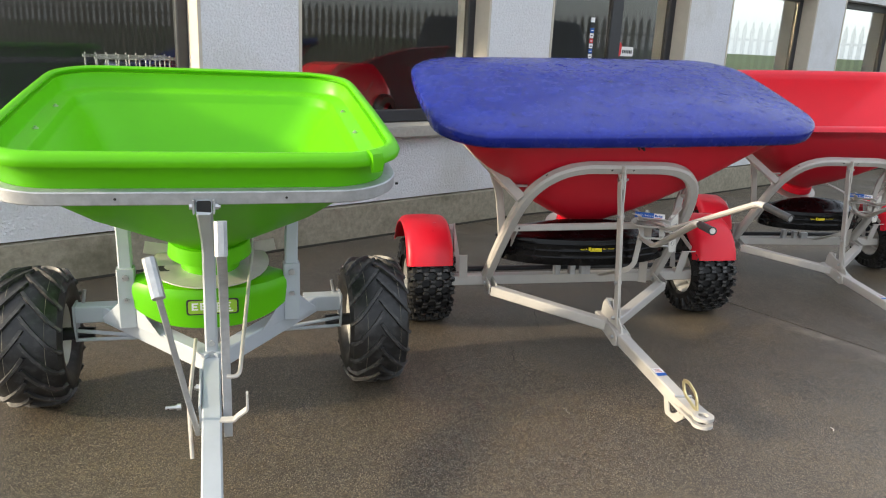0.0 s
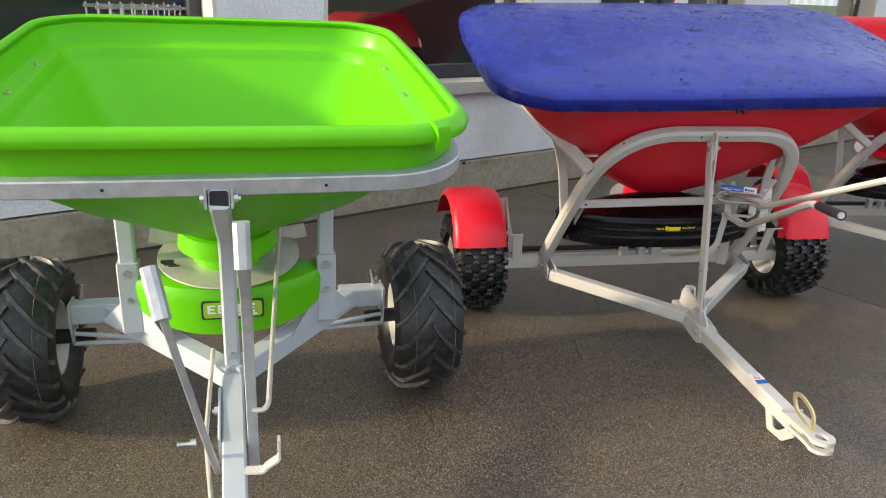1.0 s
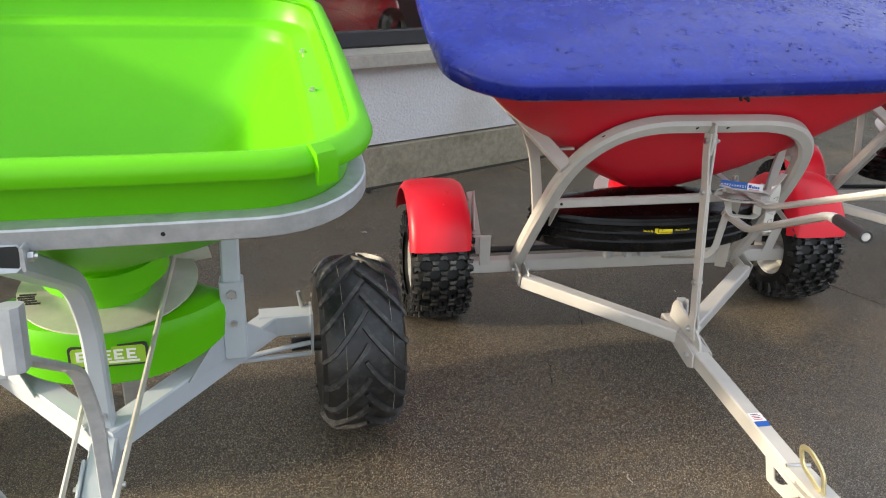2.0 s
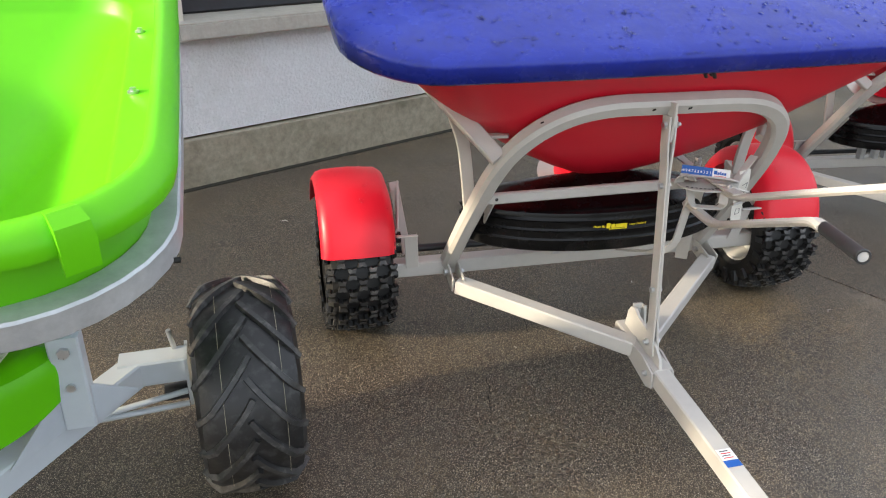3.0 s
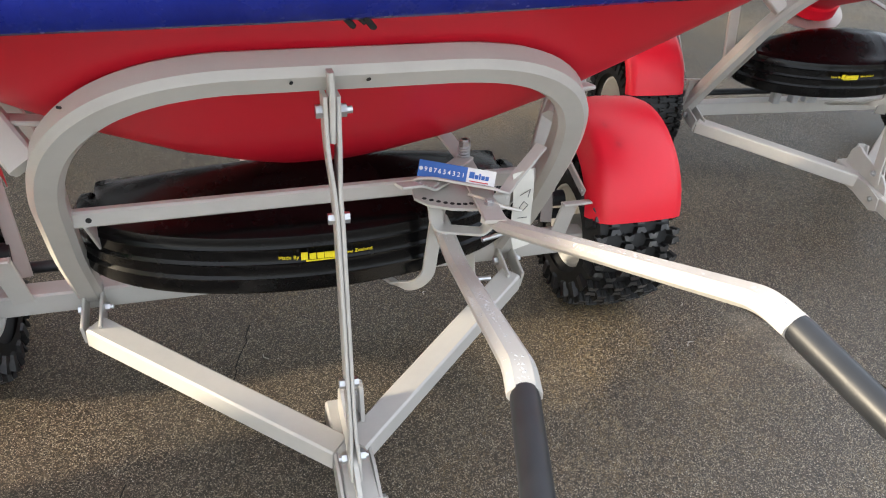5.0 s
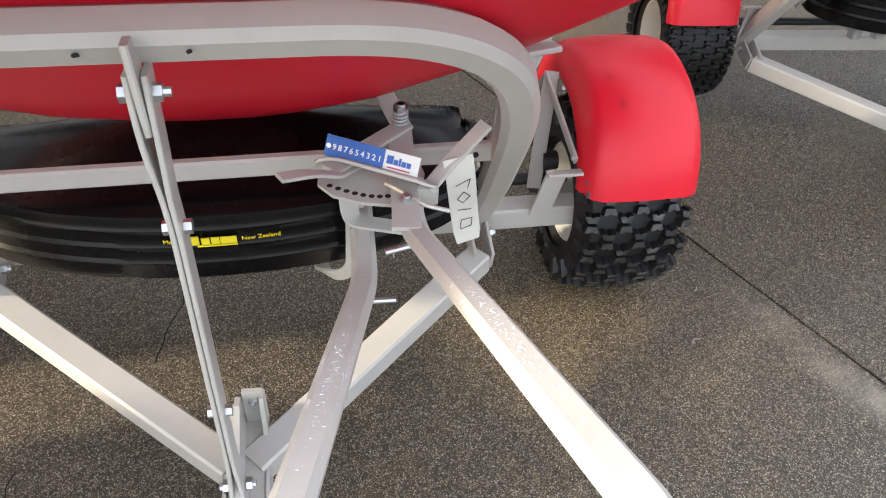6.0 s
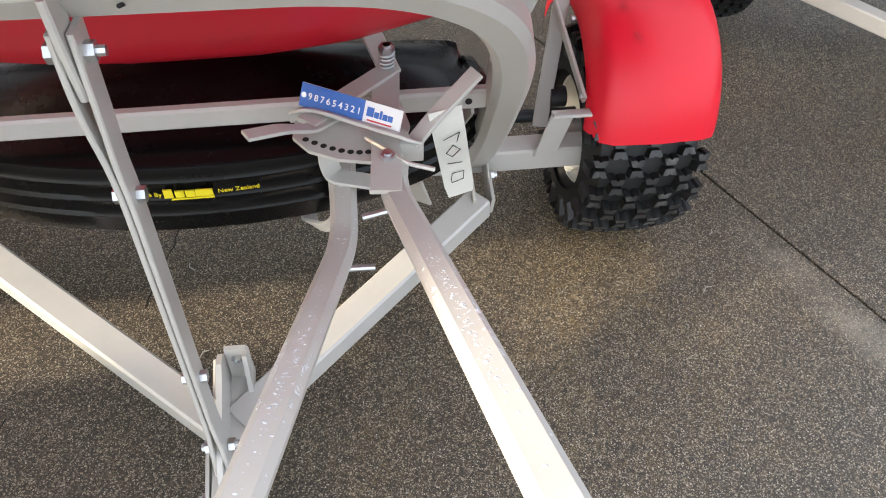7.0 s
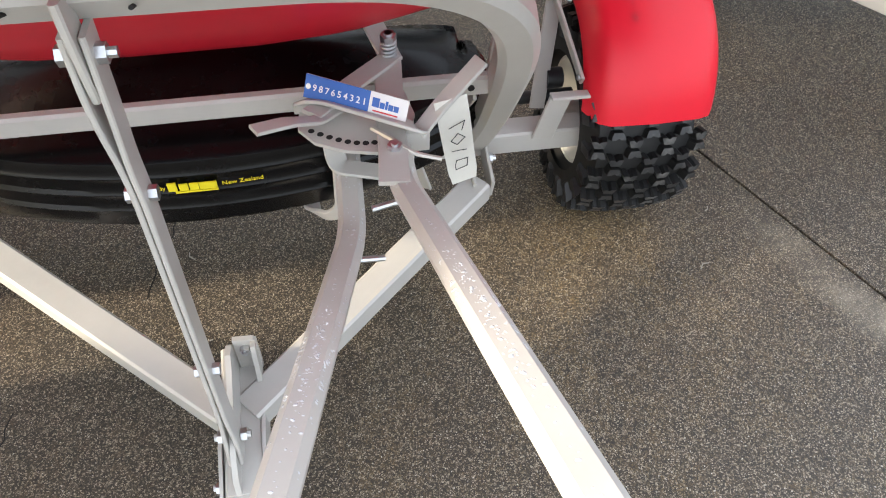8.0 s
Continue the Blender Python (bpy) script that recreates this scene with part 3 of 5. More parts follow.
def red_spreader(name, label, covered, tyre_small, roll=0.0):
    root = tagged(new(name), label, "fertiliser spreader", group="red spreaders")
    HM = Matrix.Translation(P(0.038, -0.428, 1.152) if covered else P(0.038, -0.44, 1.235)) @ pose(0, 0, 0, 0, 0, roll * 0.6) @ pose(0, 0, 0, TILT if covered else TILT + 4.0, roll)
    # chassis
    bm = bmesh.new()
    bar(bm, P(-0.66, -0.535, 0.222), P(0.66, -0.535, 0.222), 0.05, 0.05)
    part("axle_beam", bm, WHITE, root)
    bm = bmesh.new()
    rod(bm, P(-0.66, -0.605, 0.252), P(0.66, -0.605, 0.252), 0.013)
    part("axle", bm, GRIP, root, "black axle shaft")
    for sd in (-1, 1):
        bm = bmesh.new()
        bar(bm, P(sd * 0.444, -0.436, 0.196), P(sd * 0.015, -0.062, 0.150), 0.05, 0.046)
        part("drawbar_arm", bm, WHITE, root)
        for k in (-1, 1):
            bm = bmesh.new()
            bar(bm, P(sd * 0.448 + k * 0.017, -0.525, 0.228), P(sd * 0.448 + k * 0.017, -0.42, 0.202), 0.006, 0.05)
            part("clevis", bm, WHITE, root)
        bolt(root, P(sd * 0.448 + 0.02, -0.485, 0.217), (1, 0, 0), 0.010, 0.010, 0.006)
        bolt(root, P(sd * 0.448 - 0.02, -0.485, 0.217), (-1, 0, 0), 0.010, 0.010)
    bm = bmesh.new()
    bar(bm, P(0.004, -0.10, 0.141), P(0.014, 0.60, 0.080), 0.05, 0.05)
    part("drawbar", bm, WHITE, root)
    bm = bmesh.new()
    sl = [P(0.003, -0.169, 0.147), P(0.009, 0.062, 0.126)]
    bar(bm, sl[0], sl[1], 0.058, 0.058)
    part("sleeve", bm, WHITE, root)
    bm = bmesh.new()
    bar(bm, sl[0] + P(0, -0.0015, 0), sl[0] + P(0, 0.001, 0), 0.046, 0.046)
    part("tube_opening", bm, HOLE, root, "dark open end of the sleeve")
    bm = bmesh.new()
    web = [(-0.150, 0.165), (-0.142, 0.225), (-0.128, 0.245), (-0.108, 0.250), (-0.085, 0.238), (-0.02, 0.222), (0.03, 0.205), (0.058, 0.180), (0.066, 0.150), (0.0, 0.150)]
    loft(bm, [[P(u, v, z) for v, z in web] for u in (-0.004, 0.004)], True, True)
    part("hub_plate", bm, WHITE, root, "upright welded web plate")
    bm = bmesh.new()
    loft(bm, [[P(0.006, v, 0.168), P(0.040, v, 0.166), P(0.040, v, 0.243), P(0.036, v, 0.248), P(0.006, v, 0.250)] for v in (-0.139, -0.131)], True, True)
    part("stop_plate", bm, WHITE, root, "upright stop plate behind the strut")
    bm = bmesh.new()
    loft(bm, [[P(u, v, z) for v, z in ((-0.131, 0.17), (-0.131, 0.245), (-0.118, 0.249), (-0.098, 0.17))] for u in (0.032, 0.039)], True, True)
    part("stop_plate", bm, WHITE, root)
    bolt(root, P(0.022, -0.131, 0.228), P(0, 1, 0), 0.008, 0.008, 0.004)
    for k in (-1, 1):
        bm = bmesh.new()
        cheek = [(-0.075, 0.120), (-0.075, 0.165), (0.0, 0.168), (0.070, 0.148), (0.078, 0.105), (0.050, 0.094)]
        loft(bm, [[P(0.006 + k * u, v, z) for v, z in cheek] for u in (0.0292, 0.0345)], True, True)
        part("cheek_plate", bm, WHITE, root)
        bolt(root, P(0.006 + k * 0.0345, 0.041, 0.132), (k, 0, 0), 0.009, 0.008, 0.004)
        for v, z, o in ((-0.003, 0.205, 0.0115),):
            bolt(root, P(k * o, v, z), (k, 0, 0), 0.010, 0.009, 0.005)
    # hitch tongue: a flat plate with an eye
    eye = 0.708
    cu_ = 0.015
    for z1, z0 in ((0.107, 0.095), (0.079, 0.067)):
        bm = bmesh.new()
        n = 24
        outer, inner = [], []
        for k in range(n):
            a = math.tau * k / n
            x, y = 0.038 * math.cos(a), 0.038 * math.sin(a)
            if y < 0:                      # the shank runs back along the drawbar
                x, y = math.copysign(0.026 + 0.012 * max(0.0, 1 + y / 0.038), x) if abs(x) > 0.012 else x * 2.1, -0.148 if abs(x) < 0.030 else y
            outer.append((cu_ + x, eye + y))
            inner.append((cu_ + 0.0185 * math.cos(a), eye + 0.0185 * math.sin(a)))
        rings = [[P(u, v, z) for u, v in o] for o, z in ((inner, z0), (outer, z0), (outer, z1), (inner, z1), (inner, z0))]
        loft(bm, rings)
        bmesh.ops.remove_doubles(bm, verts=bm.verts, dist=1e-5)
        part("tongue", bm, WHITE, root, "flat hitch plate with a round eye", smooth=30)
    bm = bmesh.new()
    bar(bm, P(0.014, 0.575, 0.087), P(0.014, 0.655, 0.087), 0.045, 0.014)
    part("tongue_spacer", bm, WHITE, root)
    bm = bmesh.new()
    sweep(bm, bent([P(0.006, 0.672, 0.11), P(0.002, 0.595, 0.135), P(0.000, 0.578, 0.182), P(0.001, 0.612, 0.190), P(0.004, 0.668, 0.165), P(0.004, 0.684, 0.112)], 0.022, 6), square(0.014, 0.006, 0.001), up=(1, 0, 0))
    part("hitch_pin", bm, GOLD, root, "yellow-zinc hitch pin with a bent handle")
    bm = bmesh.new()
    sweep(bm, bent([P(0.0, 0.475, 0.080), P(0.0, 0.505, 0.004), P(0.002, 0.545, 0.004), P(0.006, 0.60, 0.055)], 0.022, 6), square(0.034, 0.006, 0.001), up=(1, 0, 0))
    part("skid", bm, WHITE, root, "bent flat-bar skid under the drawbar")
    bm = bmesh.new()
    rod(bm, P(-0.018, 0.565, 0.110), P(0.045, 0.575, 0.112), 0.005, 10)
    part("cross_pin", bm, ZINC, root, "bright steel cross pin")
    slope = math.degrees(math.atan2(0.061, 0.70))
    SM = Matrix.Translation(P(0.011, 0.395, 0.1237)) @ pose(0, 0, 0, slope)
    for nm, mat, y0, y1 in (("sticker", STICKW, 0.0, 0.035), ("sticker_band", STICKB, -0.02, 0.0)):
        bm = bmesh.new()
        wall_box(bm, SM, -0.02, 0.02, y0, y1, 0.0, 0.0012)
        part(nm, bm, mat, root, "blue and white maker's sticker" if nm == "sticker" else "")
    for k in range(4):
        bm = bmesh.new()
        wall_box(bm, SM, -0.015, 0.012 - 0.004 * (k % 2), 0.006 + k * 0.007, 0.0085 + k * 0.007, 0.0012, 0.0017)
        part("print_line", bm, INK if k % 2 else REDINK, root)
    # arch
    def lean(z):
        f = (z - 0.247) / 0.607
        return -0.515 + 0.449 * f - 0.040 * f * f

    left = [(-0.456, 0.235), (-0.444, 0.42), (-0.420, 0.613), (-0.402, 0.680), (-0.375, 0.737), (-0.336, 0.784), (-0.287, 0.820), (-0.23, 0.843), (-0.16, 0.855)]
    right = [(-0.452, 0.235), (-0.442, 0.42), (-0.423, 0.613), (-0.411, 0.682), (-0.392, 0.742), (-0.360, 0.791), (-0.314, 0.826), (-0.258, 0.847), (-0.19, 0.856)]
    left = [(u, lean(z), z) for u, z in left]
    right = [(u, lean(z), z) for u, z in right]
    pts = [P(*q) for q in left] + [P(-u, v, z) for u, v, z in reversed(right)]
    pts = bent(pts, 0.06, 3)
    bm = bmesh.new()
    sweep(bm, pts, square(0.050, 0.047, 0.010), up=P(0, 0.63, -0.40))
    part("arch", bm, WHITE, root, "bent square-tube arch in cream paint", smooth=30)
    for u, v, z in ((-0.341, -0.108, 0.8205), (0.315, -0.120, 0.8295), (-0.060, -0.0755, 0.850), (0.040, -0.0755, 0.850)):
        bm = bmesh.new()
        sweep(bm, [P(u, v - 0.01, z - 0.005), P(u, v + 0.0035, z + 0.0015)], circle(0.0021, 8))
        part("bolt_hole", bm, HOLE, root)
    # strut of two flats
    bm = bmesh.new()
    sweep(bm, bent([P(-0.012, -0.074, 0.866), P(-0.011, -0.071, 0.835), P(-0.011, -0.076, 0.770)], 0.02, 3), square(0.008, 0.036, 0.002), up=P(0, 1, 0.1))
    part("strut_tab", bm, WHITE, root)
    for k in (-1, 1):
        bm = bmesh.new()
        sweep(bm, bent([P(-0.011 + k * 0.0085, -0.080, 0.832), P(-0.011 + k * 0.0085, -0.072, 0.760), P(-0.008 + k * 0.0036, -0.067, 0.690), P(-0.006 + k * 0.0036, -0.0625, 0.649), P(-0.0025 + k * 0.0036, -0.0225, 0.361), P(-0.001 + k * 0.0038, -0.008, 0.262), P(k * 0.0075, 0.0, 0.215), P(k * 0.0075, 0.012, 0.172)], 0.03, 4), square(0.006, 0.038, 0.0015), up=P(0, 1, 0.15))
        part("strut", bm, WHITE, root)
        for u, v, z, o in ((-0.011, -0.075, 0.809, 0.0115), (-0.006, -0.0625, 0.649, 0.0066), (-0.0025, -0.0225, 0.361, 0.0066)):
            bolt(root, P(u + k * o, v, z), (k, 0, 0), 0.0095 if z > 0.7 else 0.0085, 0.009, 0.008 if k > 0 and z > 0.7 else 0)
    # cross bar and its ends
    if covered:
        bm = bmesh.new()
        bar(bm, P(-0.405, -0.311, 0.538), P(0.405, -0.306, 0.549), 0.018, 0.032)
        part("cross_bar", bm, WHITE, root)
    for sd in (-1, 1):
        bm = bmesh.new()
        bar(bm, P(sd * 0.388, -0.315, 0.535), P(sd * 0.388, -0.425, 0.400), 0.005, 0.038, up=P(0, 1, 0))
        part("guard_bracket", bm, WHITE, root)
        bm = bmesh.new()
        sweep(bm, [P(sd * 0.380, -0.31, 0.5435 + sd * 0.0055), P(sd * 0.380, -0.3005 + (sd + 1) * 0.0025, 0.5435 + sd * 0.0055)], circle(0.005, 8))
        part("bolt_hole", bm, HOLE, root)
    # hopper supports
    for sd in (-1, 1):
        bm = bmesh.new()
        back = P(-0.028, -0.03, 0) if sd > 0 else P(0, 0, 0)
        bar(bm, P(sd * SUP[0][0], SUP[0][1], SUP[0][2]) + back, P(sd * SUP[1][0], SUP[1][1], SUP[1][2]) + back, 0.046, 0.026, up=P(0, 1, 0.4))
        part("hopper_support", bm, WHITE, root)
        bm = bmesh.new()
        sweep(bm, bent([P(sd * u, v, z) for u, v, z in GUS], 0.1, 5), square(0.036, 0.012, 0.002), up=(0, 1, 0))
        part("gusset", bm, WHITE, root, "curved gusset plate")
        bm = bmesh.new()
        bar(bm, P(sd * 0.462, -0.262, 0.742), P(sd * 0.385, -0.225, 0.752), 0.03, 0.008)
        part("tie_plate", bm, WHITE, root)
        bolt(root, P(sd * 0.424, -0.238, 0.712), (0, -1, 0.3), 0.006, 0.006)
    # hopper
    bm = bmesh.new()
    spec = [(0.83, 0.445, 0.20, -0.012, 0.015), (0.837, 0.452, 0.20, -0.022, 0.015), (0.83, 0.445, 0.20, -0.034, 0.015), (0.80, 0.42, 0.20, -0.045, 0.012), (0.746, 0.388, 0.215, -0.115, 0.01), (0.628, 0.335, 0.22, -0.235, 0.012), (0.492, 0.283, 0.21, -0.356, 0.012), (0.350, 0.225, 0.175, -0.458, 0.008), (0.235, 0.172, 0.15, -0.535, 0.0), (0.15, 0.13, 0.12, -0.583, 0.0), (0.103, 0.103, 0.101, -0.612, 0.0), (0.094, 0.094, 0.0935, -0.63, 0.0), (0.092, 0.092, 0.0915, -0.67, 0.0)]
    inner = [(a - 0.012, b - 0.012, max(r - 0.01, 0.05), h + 0.004, bow) for a, b, r, h, bow in spec[1:]]
    if not covered:
        rim = [(0.80, 0.41, 0.19, -0.003, 0.015), (0.83, 0.435, 0.2, -0.002, 0.015)]
        inner2 = [(0.785, 0.395, 0.185, -0.02, 0.012), (0.775, 0.388, 0.185, -0.06, 0.012)] + inner[4:]
        full = inner2[::-1] + rim + spec
    else:
        full = spec
    loft(bm, [[HM @ Vector((x, y, h)) + NECK * min(max((-h - 0.1) / 0.51, 0.0), 1.0) for x, y in outline(a, b, r, 8, bow)] for a, b, r, h, bow in full], False, False)
    part("hopper", bm, RED, root, "red moulded plastic hopper", smooth=50)
    if covered:
        bm = bmesh.new()
        lid = [(0.842, 0.458, 0.20, -0.056, 0.02), (0.856, 0.472, 0.21, -0.056, 0.02), (0.857, 0.478, 0.21, -0.048, 0.02), (0.861, 0.483, 0.21, -0.012, 0.02), (0.857, 0.479, 0.208, -0.003, 0.02), (0.850, 0.466, 0.205, 0.004, 0.02), (0.82, 0.437, 0.20, 0.012, 0.018), (0.74, 0.38, 0.19, 0.022, 0.015), (0.60, 0.30, 0.17, 0.036, 0.01), (0.40, 0.20, 0.12, 0.046, 0.0), (0.18, 0.09, 0.06, 0.052, 0.0)]
        loft(bm, hopper_rings(HM, lid), False, True)
        cover = part("lid", bm, BLUE, root, "dark blue moulded plastic lid beaded with rain", smooth=60)
        bm = bmesh.new()
        for q in ((-0.045, 0), (-0.032, 0.004), (-0.022, -0.003)):
            bar(bm, HM @ Vector((q[0], -0.488 + q[1], -0.052)), HM @ Vector((q[0] + 0.012, -0.486, -0.068 + q[1])), 0.009, 0.006)
        part("latch", bm, HOLE, cover, "small dark rubber latch")
    # neck collar, gate and spinner
    bm = bmesh.new()
    loft(bm, [[HM @ Vector((r * math.cos(math.tau * k / 28), r * math.sin(math.tau * k / 28), h)) + NECK for k in range(28)] for r, h in ((0.096, -0.632), (0.104, -0.636), (0.104, -0.675), (0.09, -0.68))], True, True)
    part("collar", bm, REDF, root, "red collar under the hopper")
    bm = bmesh.new()
    loft(bm, [[HM @ Vector((r * math.cos(math.tau * k / 36), 0.02 + r * math.sin(math.tau * k / 36), h)) + NECK for k in range(36)] for r, h in ((0.15, -0.70), (0.15, -0.695), (0.02, -0.69))], True, True)
    part("spinner_disc", bm, STAINLESS, root, "stainless spinner disc")
    # black guard round the spinner
    bm = bmesh.new()
    rings = []
    prof = [(1.0, 0.362), (1.012, 0.366), (1.012, 0.392), (1.03, 0.397), (1.012, 0.402), (1.012, 0.424), (1.03, 0.429), (1.012, 0.434), (1.012, 0.456), (1.03, 0.461), (1.012, 0.466), (1.010, 0.472), (0.998, 0.480), (0.965, 0.485)]
    top = ((0.10, 0.005), (0.22, 0.017), (0.36, 0.036), (0.50, 0.053), (0.64, 0.062), (0.80, 0.058), (1.0, 0.036), (1.2, 0.0))
    gw, gu, gd = (0.425, 0.0, 1.0) if covered else (0.35, 0.03, 1.15)
    for k in range(41):
        th = math.pi * (-0.045 + 1.09 * k / 40)
        ring = [P(gu + gw * f * math.cos(th), -0.463 + 0.185 * f * math.sin(th), z) for f, z in prof]
        a = ring[-1]
        b = P(gu + (gw - 0.025) * math.cos(th), -0.512 + 0.012 * math.sin(th), 0.485)
        wave = -0.25 + 1.25 * max(math.sin(th), 0.0) ** 1.3
        ring += [a.lerp(b, f) + Vector((0, 0, h * wave * gd)) for f, h in top]
        rings.append(ring)
    vs = [[bm.verts.new(p) for p in r] for r in rings]
    for a, b in zip(vs, vs[1:]):
        for j in range(len(vs[0]) - 1):
            bm.faces.new((a[j], a[j + 1], b[j + 1], b[j]))
    guard = part("guard", bm, BLACK, root, "glossy black moulded spinner guard with three ribs", smooth=35)
    md = guard.modifiers.new("thick", "SOLIDIFY")
    md.thickness, md.offset = 0.006, 0.0
    GM = Matrix.Translation(P(0.0, -0.2805, 0.4445)) @ pose(0, 0, 0, 90)
    bm = bmesh.new()
    for x in (-0.026, -0.011, 0.003, 0.016, 0.028):
        wall_box(bm, GM, x - 0.0065, x + 0.0055, -0.0065, 0.009 if x == -0.026 else 0.0055, -0.001, 0.0012)
    wall_box(bm, GM, -0.024, 0.034, -0.011, -0.0085, -0.001, 0.0012)
    bmesh.ops.translate(bm, verts=bm.verts, vec=P(-0.012, 0.0125, -0.002))
    part("maker_mark", bm, YELLOW, guard, "yellow maker's mark as blocks")
    text_mesh("lettering", "Made By", 0.0105, YELLOW, guard, Matrix.Translation(P(-0.066, -0.2705, 0.4415)) @ pose(0, 0, 0, 90, 0, -5))
    text_mesh("lettering", "New Zealand", 0.0105, YELLOW, guard, Matrix.Translation(P(0.057, -0.2690, 0.4435)) @ pose(0, 0, 0, 90, 0, 5))
    # wheels, mudguards and their brackets
    for sd in (-1, 1):
        narrow = 0.115 if tyre_small and sd < 0 else 0.0
        knobby_wheel(root, sd * (0.750 - narrow), 0.605, 0.210, 0.208, 0.212, sd, tyre_small)
        mg = fender(root, sd * (0.635 - narrow), sd * (0.868 - narrow), WHITE, 0.652, 0.285, 0.230, sd)
        for a, b, w in (((0.578, -0.508, 0.235), (0.590, -0.482, 0.36), 0.042), ((0.57, -0.48, 0.358), (0.636, -0.475, 0.362), 0.028), ((0.582, -0.575, 0.25), (0.612, -0.66, 0.47), 0.03), ((0.60, -0.66, 0.465), (0.630, -0.50, 0.37), 0.028)):
            bm = bmesh.new()
            bar(bm, P(sd * (a[0] - narrow), a[1], a[2]), P(sd * (b[0] - narrow), b[1], b[2]), 0.006, w, up=P(1, 0, 0) if w > 0.029 and a[0] != 0.60 else P(0, 1, 0.3))
            part("mudguard_bracket", bm, WHITE, root)
        bm = bmesh.new()
        rod(bm, P(sd * 0.60, -0.60, 0.30), P(sd * 0.63, -0.60, 0.30), 0.02)
        part("bearing", bm, GRIP, root)
        bolt(root, P(sd * 0.628, -0.505, 0.375), (-sd, 0, 0), 0.006, 0.006)
        bolt(root, P(sd * 0.628, -0.62, 0.455), (-sd, 0, 0), 0.006, 0.006)
    # gearbox and small fittings on the beam
    for u, w, h in ((-0.10, 0.03, 0.06), (-0.02, 0.03, 0.05), (0.05, 0.05, 0.04)):
        bm = bmesh.new()
        bar(bm, P(u, -0.50, 0.25), P(u, -0.50, 0.25 + h), w, 0.035, up=(0, 1, 0))
        part("bearing_block", bm, GALV, root)
    bm = bmesh.new()
    sweep(bm, bent([P(0.196, -0.235, 0.535), P(0.192, -0.262, 0.372), P(0.172, -0.275, 0.340), P(0.145, -0.30, 0.325), P(0.125, -0.48, 0.245)], 0.02, 5), square(0.026, 0.006, 0.001), up=(0, 1, 0))
    part("bent_strap", bm, WHITE, root)
    controls(root)
    return root


